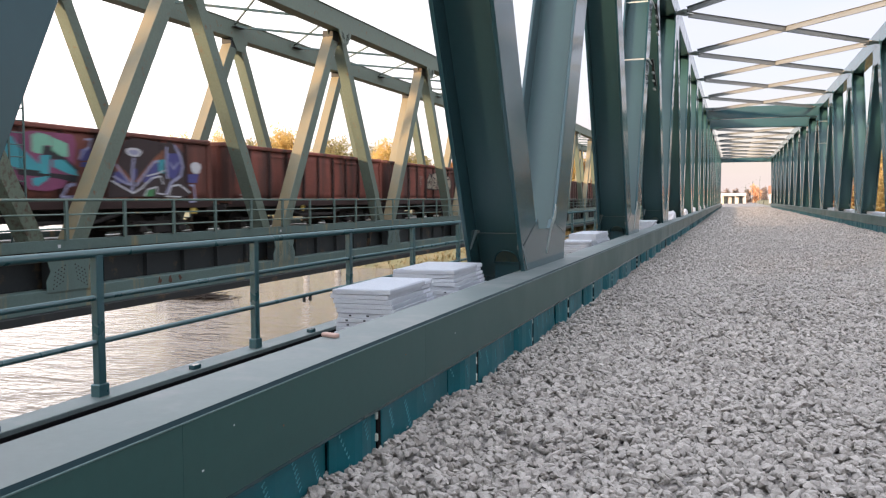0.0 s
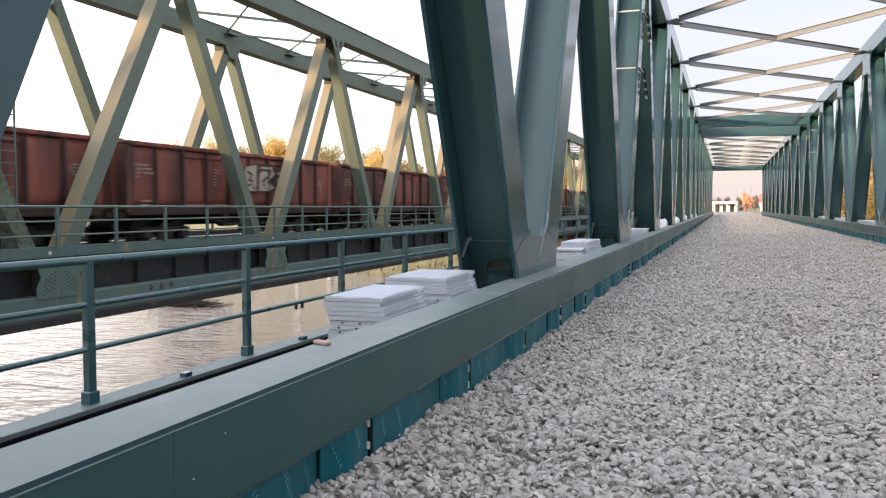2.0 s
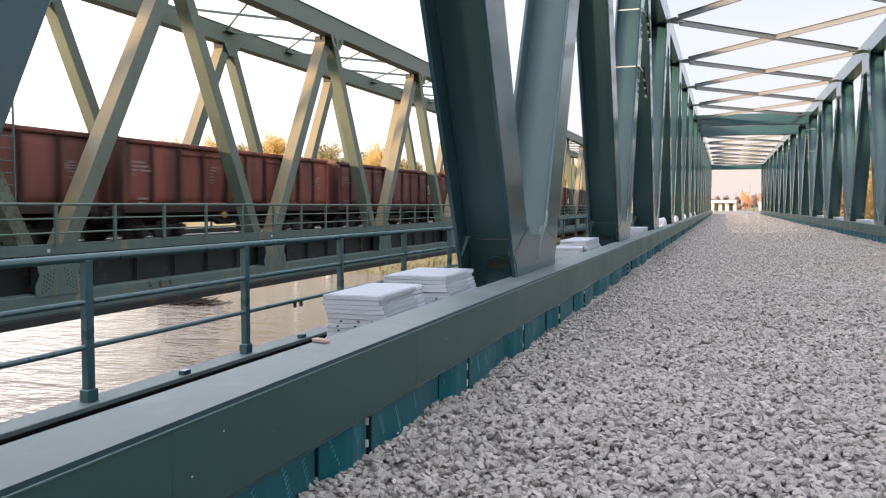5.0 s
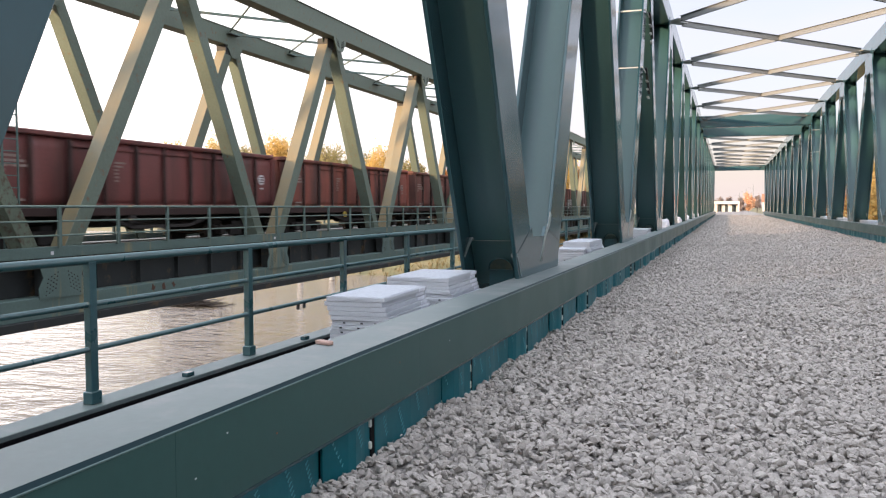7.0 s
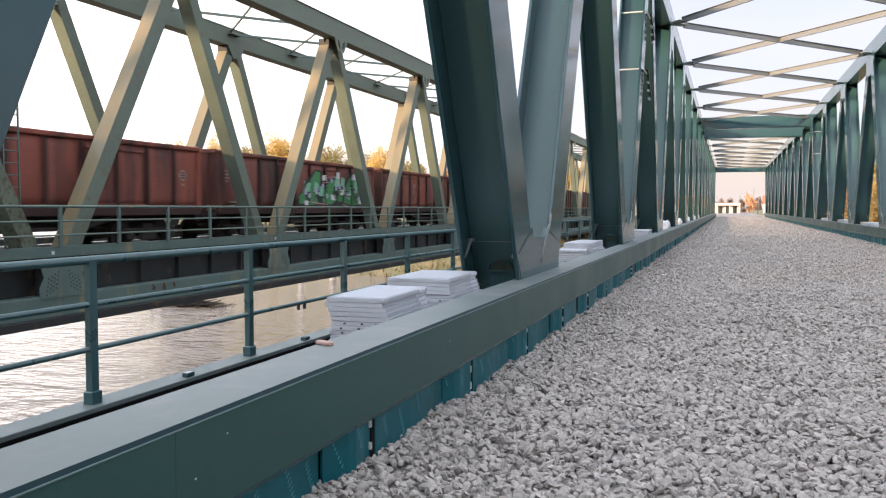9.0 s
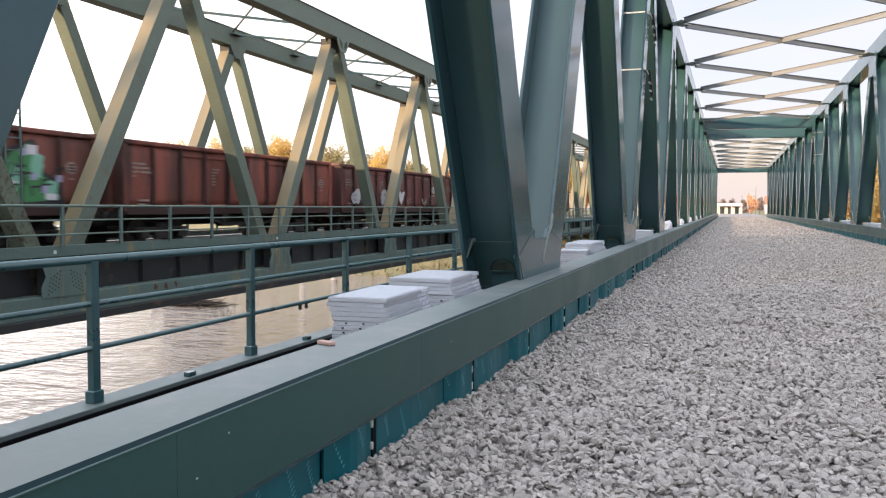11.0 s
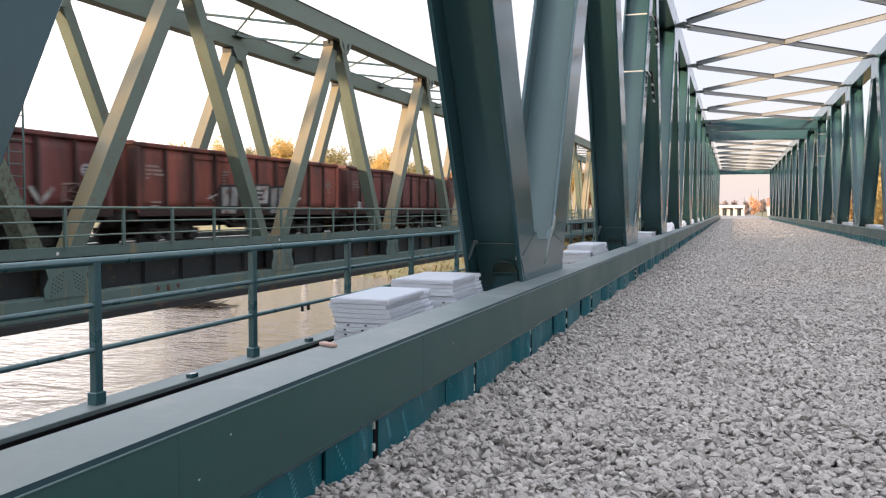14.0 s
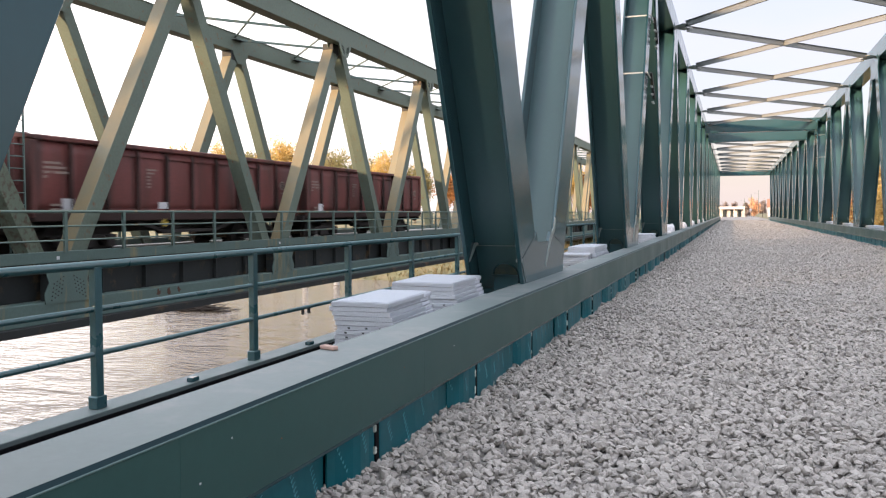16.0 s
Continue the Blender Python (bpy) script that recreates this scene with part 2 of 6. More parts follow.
GR_GREEN = material("green_spray_paint", (0.04, 0.17, 0.06), 0.6, vary=0.2, bump=0)
GR_YELLOW = material("yellow_paint", (0.32, 0.24, 0.04), 0.6, vary=0.15, bump=0)
BARK = material("grey_bark", (0.12, 0.1, 0.08), 0.9, vary=0.25, grain=3, fine=30, bump=0.5, bump_size=0.03)
WOOD = material("wet_driftwood", (0.035, 0.024, 0.017), 0.8, vary=0.3, grain=3, fine=30, bump=0.3, bump_size=0.02)


def leaf_material(name, base, other):
    """Leaves of two colours, island by island, a little translucent."""
    m = bpy.data.materials.new(name)
    m.use_nodes = True
    n, l = m.node_tree.nodes, m.node_tree.links
    b = n["Principled BSDF"]
    b.inputs["Roughness"].default_value = 0.7
    g = n.new("ShaderNodeNewGeometry")
    x = n.new("ShaderNodeMix")
    x.data_type = "RGBA"
    l.new(g.outputs["Random Per Island"], x.inputs["Factor"])
    x.inputs["A"].default_value, x.inputs["B"].default_value = (*base, 1), (*other, 1)
    l.new(x.outputs["Result"], b.inputs["Base Color"])
    t = n.new("ShaderNodeBsdfTranslucent")
    l.new(x.outputs["Result"], t.inputs["Color"])
    s = n.new("ShaderNodeMixShader")
    s.inputs[0].default_value = 0.35
    l.new(b.outputs[0], s.inputs[1])
    l.new(t.outputs[0], s.inputs[2])
    l.new(s.outputs[0], n["Material Output"].inputs["Surface"])
    return m


# Gold, orange and grey are paled: distance haze mixed into the leaf colours.
LEAF_GOLD = leaf_material("golden_leaves", (0.6, 0.4, 0.13), (0.44, 0.33, 0.12))
LEAF_ORANGE = leaf_material("hazy_orange_leaves", (0.72, 0.44, 0.26), (0.55, 0.3, 0.18))
LEAF_GREY = leaf_material("hazy_grey_leaves", (0.3, 0.24, 0.22), (0.2, 0.17, 0.16))
LEAF_OLIVE = leaf_material("olive_leaves", (0.22, 0.21, 0.1), (0.33, 0.27, 0.12))
LEAF_RUST = leaf_material("rust_leaves", (0.34, 0.13, 0.03), (0.22, 0.12, 0.04))
GRASS = leaf_material("dry_bank_grass", (0.21, 0.16, 0.075), (0.12, 0.105, 0.05))


def water_material():
    m = bpy.data.materials.new("silty_river_water")
    m.use_nodes = True
    n, l = m.node_tree.nodes, m.node_tree.links
    b = n["Principled BSDF"]
    b.inputs["Base Color"].default_value = (0.14, 0.1, 0.064, 1)
    b.inputs["Roughness"].default_value = 0.05
    b.inputs["IOR"].default_value = 1.33
    b.inputs["Specular IOR Level"].default_value = 0.34
    c = n.new("ShaderNodeTexCoord")
    mp = n.new("ShaderNodeMapping")
    mp.inputs["Scale"].default_value = (0.55, 1.3, 1)
    mp.inputs["Rotation"].default_value = (0, 0, radians(12))
    l.new(c.outputs["Object"], mp.inputs["Vector"])
    a = n.new("ShaderNodeTexNoise")
    a.inputs["Scale"].default_value, a.inputs["Detail"].default_value = 0.55, 5.0
    d = n.new("ShaderNodeTexNoise")
    d.inputs["Scale"].default_value, d.inputs["Detail"].default_value = 2.0, 3.0
    l.new(mp.outputs["Vector"], a.inputs["Vector"])
    l.new(mp.outputs["Vector"], d.inputs["Vector"])
    s = n.new("ShaderNodeMath")
    s.operation = "MULTIPLY_ADD"
    l.new(d.outputs["Fac"], s.inputs[0])
    s.inputs[1].default_value = 0.42
    l.new(a.outputs["Fac"], s.inputs[2])
    bp = n.new("ShaderNodeBump")
    bp.inputs["Strength"].default_value, bp.inputs["Distance"].default_value = 1.0, 0.5
    l.new(s.outputs[0], bp.inputs["Height"])
    l.new(bp.outputs["Normal"], b.inputs["Normal"])
    return m


WATER = water_material()
EARTH = material("meadow_earth", (0.14, 0.13, 0.06), 0.95, vary=0.35, grain=0.25, fine=4, bump=0.6, bump_size=0.1,
                 stain=(0.2, 0.155, 0.08), stain_amount=0.5, stain_size=0.4)
BALLAST_BED = material("ballast_bed", (0.215, 0.2, 0.188), 0.95, vary=0.75, grain=6, fine=24, bump=1.0, bump_size=0.05)
WHITE_WALL = material("white_render_wall", (0.5, 0.46, 0.44), 0.8, vary=0.06, grain=0.8, fine=10)
ROOF = material("red_clay_roof", (0.28, 0.12, 0.07), 0.85, vary=0.2, grain=1, fine=12)
DARK_GLASS = material("dark_window_glass", (0.04, 0.05, 0.055), 0.12, vary=0.1, bump=0)


# ---------------------------------------------------------------- mesh helpers
def mesh_of(name, bm, mat, smooth=False):
    me = bpy.data.meshes.new(name)
    bm.to_mesh(me)
    bm.free()
    me.materials.append(mat)
    if smooth:
        for f in me.polygons:
            f.use_smooth = True
    return me


def part(name, bm, mat, parent, label="", smooth=False):
    """Links a bmesh as one mesh object under a thing or under a part."""
    me = bm if isinstance(bm, bpy.types.Mesh) else mesh_of(name, bm, mat, smooth)
    ob = new(name, me)
    ob.parent = parent
    if label:
        ob["label"] = label
    return ob


def thing(name, label, category, group="", kind="", at=(0, 0, 0)):
    ob = new(name)
    ob.empty_display_size = 0.2
    ob.location = at
    return tagged(ob, label, category, group, kind)


def box(bm, x0, x1, y0, y1, z0, z1, bevel=0.0, m=None):
    made = bmesh.ops.create_cube(bm, size=1)["verts"]
    bmesh.ops.scale(bm, vec=(x1 - x0, y1 - y0, z1 - z0), verts=made)
    bmesh.ops.translate(bm, vec=((x0 + x1) / 2, (y0 + y1) / 2, (z0 + z1) / 2), verts=made)
    if m is not None:
        bmesh.ops.transform(bm, matrix=m, verts=made)
    if bevel:
        edges = list({e for v in made for e in v.link_edges})
        bmesh.ops.bevel(bm, geom=edges, offset=bevel, segments=1, affect="EDGES")
    return bm


def boxed(*a, **k):
    return box(bmesh.new(), *a, **k)


def rod(bm, a, b, r, sides=8, r2=None):
    """A round bar from a to b."""
    a, b = Vector(a), Vector(b)
    d = b - a
    m = Matrix.Translation((a + b) / 2) @ d.to_track_quat("Z", "Y").to_matrix().to_4x4()
    bmesh.ops.create_cone(bm, cap_ends=True, segments=sides, radius1=r, radius2=r if r2 is None else r2, depth=d.length, matrix=m)
    return bm


def beam(bm, a, b, wide, deep, bevel=0.0, side=(1, 0, 0)):
    """A box section from a to b: deep along `side`, wide across it."""
    a, b, side = Vector(a), Vector(b), Vector(side)
    d = (b - a).normalized()
    u = (side - d * side.dot(d)).normalized()
    v = d.cross(u)
    m = Matrix((u, v, d)).transposed().to_4x4()
    m.translation = (a + b) / 2
    h = (b - a).length / 2
    return box(bm, -deep / 2, deep / 2, -wide / 2, wide / 2, -h, h, bevel, m)


def prism(bm, outline, x0, x1):
    """A plate whose outline lies in the y-z plane, from x0 to x1."""
    lo = [bm.verts.new((x0, y, z)) for y, z in outline]
    hi = [bm.verts.new((x1, y, z)) for y, z in outline]
    bm.faces.new(lo)
    bm.faces.new(hi[::-1])
    for i in range(len(lo)):
        j = (i + 1) % len(lo)
        bm.faces.new((lo[i], hi[i], hi[j], lo[j]))
    bmesh.ops.recalc_face_normals(bm, faces=bm.faces)
    return bm


# ---------------------------------------------------------------- ground and water
WATER_Z = -6.0


def ground():
    """One sheet: river bed, near and far banks, meadow to the horizon."""
    ys = [-1500, -300, -80, -45, -30, -22, -15, 40, 70, 76, 80, 88, 98, 108, 118, 125, 131, 140, 150, 160, 175, 200, 230, 260, 300, 400, 500, 600, 1500, 3000]
    xs = [-2500, -800, -1400, -500, -300, -220, -170, -140, -120, -105, -90, -80, -70, -60, -48, -38, -30, -24, -18, -12, -6, -2, 2, 8, 14, 20, 28, 40, 60, 100, 200, 600, 2000]
    bm = bmesh.new()
    rng = random.Random(4)

    def height(x, y):
        far = 76 + 0.06 * (x + 28) if x > -60 else 74 + (-60 - x) * 1.2
        if y < -22:
            z = min(-0.5, -7.5 + (-22 - y) * 0.5)
        elif y < far - 2:
            z = -7.5
        else:
            z = min(-1.2, -7.5 + (y - far + 2) * 0.28)
        if y > 124 and -6 < x < 12:
            z = -0.32
        elif z > -7 and abs(y) < 900:
            z += rng.uniform(-0.25, 0.25)
        return z
    grid = [[bm.verts.new((x, y, height(x, y))) for x in xs] for y in ys]
    for j in range(len(ys) - 1):
        for i in range(len(xs) - 1):
            bm.faces.new((grid[j][i], grid[j][i + 1], grid[j + 1][i + 1], grid[j + 1][i]))
    ob = new("ground", mesh_of("ground", bm, EARTH, True))
    tagged(ob, "dry grassy river bank and flat meadow land", "ground", kind="structure")
    bm = bmesh.new()
    vs = [bm.verts.new(c) for c in ((-1600, -60, WATER_Z), (900, -60, WATER_Z), (900, 1400, WATER_Z), (-1600, 1400, WATER_Z))]
    bm.faces.new(vs)
    tagged(new("water", mesh_of("water", bm, WATER)), "silty brown river water with ripples reflecting pale sky", "river", kind="structure")


ground()


# ---------------------------------------------------------------- the new bridge
G_IN, G_TOP, G_BOT = -1.495, 0.519, 0.214        # inner face of the edge girder
T_IN, T_DEEP = -1.72, 0.52                       # inner face and depth of the truss members
GR_IN, TR_IN = 4.766, 4.87
PANEL_Y, FOOT0, CREST0 = 7.5, 7.86, 4.11
CHORD_Z = 7.0
LAST = 124.1
PORTALS = (56.6, 64.1, 124.1)

new_bridge = thing("truss_bridge", "new dark green steel truss railway bridge with ballast", "bridge")


def girder(inner, s):
    """Edge girder: web, pale top flange, lip. s: 1 where the road lies on its +x side."""
    e = lambda a, b: (min(inner + s * a, inner + s * b), max(inner + s * a, inner + s * b))
    y = -44.0
    lengths = [45.95, 1.99, 8.6, 9.0, 10.2, 10.2, 10.2, 10.2, 10.2, 10.2, 10.2, 10.2, 10.2, 10.2]
    for d in lengths:
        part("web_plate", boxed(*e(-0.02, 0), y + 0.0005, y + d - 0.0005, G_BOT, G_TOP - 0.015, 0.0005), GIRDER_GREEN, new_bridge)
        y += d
    part("top_flange", boxed(*e(-0.295, -0.013), -44, y, G_TOP - 0.014, G_TOP, 0.001), NEW_TOP, new_bridge, "patchy pale green top flange")
    bm = bmesh.new()   # sloping edge from the flange down to the weld on the web
    ends = [[bm.verts.new((inner + s * a, q, z)) for a, z in ((-0.0128, G_TOP - 0.0002), (0.0, G_TOP - 0.012), (-0.0128, G_TOP - 0.012))] for q in (-44, y)]
    for i in range(3):
        j = (i + 1) % 3
        bm.faces.new((ends[0][i], ends[0][j], ends[1][j], ends[1][i]))
    bm.faces.new(ends[0])
    bm.faces.new(ends[1][::-1])
    bmesh.ops.recalc_face_normals(bm, faces=bm.faces)
    part("flange_edge", bm, EDGE_GREEN, new_bridge, "dark sloping edge of the flange")
    part("weld_bead", rod(bmesh.new(), (inner + s * 0.0005, -44, G_TOP - 0.0145), (inner + s * 0.0005, y, G_TOP - 0.0145), 0.003, 6), BEAD_GREEN, new_bridge, "pale weld bead under the flange")
    part("bottom_flange", boxed(*e(-0.23, -0.014), -44, y, G_BOT - 0.025, G_BOT - 0.001, 0.003), NEW_GREEN, new_bridge)
    part("outer_web", boxed(*e(-0.23, -0.21), -44, y, -1.3, G_TOP - 0.03), NEW_GREEN, new_bridge)
    part("trough_wall", boxed(*e(-0.16, -0.12), -44, y, -0.6, G_BOT - 0.026), NEW_GREEN, new_bridge)


girder(G_IN, 1)
rf = random.Random(12)
for k in range(5):   # chipped paint on the web
    y, z = rf.uniform(2.0, 5.5), rf.uniform(G_BOT + 0.04, G_TOP - 0.05)
    part("paint_chip", boxed(G_IN - 0.001, G_IN + 0.001, y, y + rf.uniform(0.006, 0.016), z, z + rf.uniform(0.003, 0.006)), GR_WHITE if k % 3 else GR_RUST, new_bridge, "small paint chip")
girder(GR_IN, -1)
part("trough_floor", boxed(-1.8, 5.1, -44, LAST + 1, -0.75, -0.45), NEW_GREEN, new_bridge)


def foot(inner, s, y):
    """Node at the lower chord: flush gusset plates with V-shaped seams, end plate with drain hole, lugs, slot."""
    o = inner - s * T_DEEP
    plate = [(-0.78, 0.3), (-0.78, 0.54), (-0.86, 0.62), (-0.93, 0.74), (-0.36, 0.965), (-0.33, 0.872), (0.16, 0.862), (0.255, 0.957), (0.92, 0.786), (0.88, 0.49), (0.88, 0.3)]
    for x in (inner - s * 0.013, o + s * 0.013):
        lo, hi = sorted((x - 0.015, x + 0.015))
        part("gusset", prism(bmesh.new(), [(y + a, z) for a, z in plate], lo, hi), NEW_GREEN, new_bridge)
    lo, hi = sorted((inner - s * 0.04, o + s * 0.04))
    lean = lambda z: y - (z + 0.6) * PANEL_Y / 2 / (CHORD_Z + 0.6) - 0.02
    g = inner + s * 0.003
    if y < 24:   # weld beads along the gusset seams
        for (a, za), (b, zb) in (((-0.93, 0.74), (-0.36, 0.965)), ((0.255, 0.957), (0.92, 0.786)), ((-0.33, 0.872), (0.16, 0.862))):
            part("weld_bead", beam(bmesh.new(), (g, y + a, za), (g, y + b, zb), 0.003, 0.003), OLD_DARK, new_bridge, "thin dark weld seam")
    # the end plate: seam, half-round drain hole over a sill, box below
    c = inner - s * 0.227
    n = 12
    arch = [(c - 0.115 * math.cos(math.pi * i / n), 0.583 + 0.105 * math.sin(math.pi * i / n)) for i in range(n + 1)]
    bm = bmesh.new()
    bm.faces.new([bm.verts.new((px, lean(pz) - 0.004, pz)) for px, pz in arch])
    bmesh.ops.solidify(bm, geom=bm.faces[:], thickness=0.006)
    part("drain_hole", bm, OLD_BAND, new_bridge, "half-round drain hole")
    bm = bmesh.new()
    for (px, pz), (qx, qz) in zip(arch, arch[1:]):
        beam(bm, (px, lean(pz) - 0.008, pz), (qx, lean(qz) - 0.008, qz), 0.012, 0.012, 0, (0, 1, 0))
    part("hole_rim", bm, NEW_GREEN, new_bridge)
    part("hole_sill", boxed(c - 0.12, c + 0.12, lean(0.575) - 0.05, lean(0.575) + 0.02, 0.57, 0.583, 0.003), NEW_GREEN, new_bridge)
    part("drain_box", boxed(c - 0.115, c + 0.115, lean(0.5) - 0.05, lean(0.5) + 0.02, 0.4, 0.569, 0.003), NEW_GREEN, new_bridge)
    part("weld_seam", boxed(lo, hi, lean(0.848) - 0.012, lean(0.848) + 0.01, 0.845, 0.85), NEW_TOP, new_bridge, "pale weld seam")
    # round-ended slot strip running out of the rising member's edge
    bm = bmesh.new()
    pts = [Vector((g, y + 0.47, 1.09)), Vector((g, y + 0.405, 0.975)), Vector((g, y + 0.3, 0.925)), Vector((g, y + 0.22, 0.875)), Vector((g, y + 0.12, 0.76)), Vector((g, y + 0.03, 0.65))]
    for p, q in zip(pts, pts[1:]):
        beam(bm, p, q, 0.055, 0.01, 0.002)
    rod(bm, pts[-1] - Vector((0.005, 0, 0)), pts[-1] + Vector((0.005, 0, 0)), 0.0275, 14)
    part("slot_strip", bm, PALE_EDGE, new_bridge, "pale round-ended strip")
    # lugs: one on the outer plate with a slanting pin, one on the inner plate's corner
    q = o + s * 0.045
    part("bolt_lug", boxed(q - 0.02, q + 0.02, lean(0.86) - 0.035, lean(0.86) + 0.02, 0.845, 0.875, 0.008), BRACE, new_bridge, "bare steel lug")
    part("lug_pin", beam(bmesh.new(), (q, lean(0.86) - 0.03, 0.86), (o + s * 0.025, y - 0.916, 0.71), 0.022, 0.03, 0.004), NEW_TOP, new_bridge)
    part("corner_lug", boxed(*sorted((inner - s * 0.05, inner + s * 0.004)), y - 0.955, y - 0.915, 0.71, 0.75, 0.008), NEW_TOP, new_bridge, "pale corner lug")
    part("plate_edge", beam(bmesh.new(), (inner - s * 0.012, y - 0.925, 0.72), (inner - s * 0.012, y - 0.79, 0.54), 0.012, 0.034), NEW_TOP, new_bridge, "pale plate edge")


def truss(inner, s):
    mid = inner - s * T_DEEP / 2
    n = int((LAST - FOOT0) / PANEL_Y) + 1
    for k in range(-6, n):
        y = FOOT0 + k * PANEL_Y
        if -1 < y <= 55:
            foot(inner, s, y)
        for way in (-1, 1):
            top = y + way * PANEL_Y / 2
            if top > LAST + 1:
                continue
            run = PANEL_Y / 2
            a = Vector((mid, y + way * (run * (0.45 + 0.6) / (CHORD_Z + 0.6)), 0.45))
            b = Vector((mid, top - way * 0.28, CHORD_Z - 0.2))
            bm = bmesh.new()
            # H section: a web between an inner and an outer flange plate
            beam(bm, a, b, 0.03, T_DEEP - 0.07)
            d = part("diagonal", bm, WEB_GREEN, new_bridge)
            for o in (-1, 1):
                f = Vector((o * (T_DEEP / 2 - 0.0175), 0, 0))
                part("flange_plate", beam(bmesh.new(), a + f, b + f, 0.57, 0.035, 0.005), NEW_GREEN, d)
    lo, hi = sorted((inner - s * 0.01, inner - s * (T_DEEP - 0.01)))
    part("upper_chord", boxed(lo, hi, -44, LAST + 0.3, CHORD_Z - 0.3, CHORD_Z + 0.3, 0.012), NEW_GREEN, new_bridge)
    for k in range(n + 1):
        y = CREST0 + k * PANEL_Y
        if y > LAST + 1:
            break
        part("upper_gusset", prism(bmesh.new(), [(y - 0.9, CHORD_Z - 0.32), (y - 0.62, CHORD_Z - 0.85), (y - 0.15, CHORD_Z - 0.95), (y + 0.15, CHORD_Z - 0.95),
                                                 (y + 0.62, CHORD_Z - 0.85), (y + 0.9, CHORD_Z - 0.32)], *sorted((inner - s * 0.035, inner + s * 0.002))), NEW_GREEN, new_bridge)


truss(T_IN, 1)
truss(TR_IN, -1)


def top_bracing():
    n = int((LAST - CREST0) / PANEL_Y) + 1
    z = 6.87
    left, right = T_IN + 0.02, TR_IN - 0.02
    for k in range(-6, n):
        y0, y1 = CREST0 + k * PANEL_Y, CREST0 + (k + 1) * PANEL_Y
        if y1 > LAST + 1:
            break
        if abs(y0 - 56.6) < 1:
            continue
        for a, b in (((left, y0), (right, y1)), ((left, y1), (right, y0))):
            d = (Vector((b[0], b[1], z)) - Vector((a[0], a[1], z))).normalized() * 0.42
            a3, b3 = Vector((*a, z)) + d, Vector((*b, z)) - d
            lift = Vector((0, 0, 0.0 if a[1] == y0 else 0.012))
            # a channel: upright web, flanges turned to the near side
            out = Vector((0, 0, 1)).cross((b3 - a3).normalized())
            out = out if out.y < 0 else -out
            bm = bmesh.new()
            beam(bm, a3 + lift, b3 + lift, 0.008, 0.17, 0.0, (0, 0, 1))
            brace = part("lateral_brace", bm, BRACE, new_bridge)
            for h in (-0.089, 0.089):
                o = lift + Vector((0, 0, h)) + out * 0.02
                part("brace_flange", beam(bmesh.new(), a3 + o, b3 + o, 0.055, 0.009, 0.002, (0, 0, 1)), BRACE, brace)
            for p, q in ((a3, -d), (b3, d)):
                bm = bmesh.new()
                beam(bm, p - q * 0.2, p + q, 0.34, 0.02, 0.0, (0, 0, 1))
                part("brace_plate", bm, GALV, new_bridge, "bare steel connection plate")
    for y in PORTALS:
        part("portal_beam", boxed(left - 0.2, right + 0.2, y - 0.3, y + 0.3, 6.3, 7.05, 0.02), NEW_GREEN, new_bridge)
    for y in PORTALS[:2]:
        part("portal_beam", boxed(left - 0.2, right + 0.2, y + 0.9, y + 1.1, 6.5, 7.0, 0.02), NEW_GREEN, new_bridge)


top_bracing()


CLIPS = (7.51, 7.64)


def edge_beam_and_railing():
    """Outer edge of the unfinished walkway, with its brackets."""
    part("edge_beam", boxed(-4.32, -4.09, -14, LAST, -0.42, -0.226, 0.005), NEW_TOP, new_bridge, "pale green edge beam of the walkway")
    # black strip and floor added: the open gap's deep shade as colour
    part("gap_shade_strip", boxed(-4.089, -4.07, -14, LAST, -0.42, -0.258), BLACK, new_bridge, "black strip standing in for shade beside the edge beam")
    part("gap_shade_floor", boxed(-4.089, -3.2, -14, LAST, -0.62, -0.56), BLACK, new_bridge, "added black floor standing in for the shaded walkway gap")
    for k in range(-7, 63):
        y = 5.58 + 2 * k
        part("walkway_bracket", boxed(-4.09, -1.78, y - 0.05, y + 0.05, -0.55, -0.36, 0.004), NEW_GREEN, new_bridge)
    for y in (3.62, 5.58, 7.54, 9.5, 11.46, 13.4, 17.4):
        part("lifting_lug", boxed(-4.17, -4.11, y - 0.045, y + 0.045, -0.226, -0.19, 0.004), NEW_GREEN, new_bridge)
    railing = thing("bridge_railing", "dark green steel tube railing with three bars", "railing")
    post = bmesh.new()
    box(post, -0.03, 0.03, -0.036, 0.036, 0, 1.0, 0.006)
    post_me = mesh_of("post", post, RAIL_GREEN)
    shoe = bmesh.new()
    box(shoe, -0.042, 0.042, -0.05, 0.05, 0, 0.09, 0.006)
    shoe_me = mesh_of("post_shoe", shoe, RAIL_GREEN)
    for k in range(-7, 61):
        y = 4.58 + 2.0 * k
        p = part("post", post_me, None, railing)
        p.location = (-4.2, y, -0.226)
        q = part("post_shoe", shoe_me, None, p)
    for z, r in ((0.785, 0.03), (0.475, 0.02), (0.16, 0.02)):
        bm = bmesh.new()
        rod(bm, (-4.2, -12, z), (-4.2, LAST, z), r, 12)
        part("handrail" if z > 0.7 else "rail_bar", bm, RAIL_GREEN, railing, smooth=True)
    for y in CLIPS:
        part("cable_clip", boxed(-4.215, -4.185, y - 0.012, y + 0.012, 0.09, 0.15, 0.004), OLD_DARK, railing, "small dark hook under the rail")


edge_beam_and_railing()


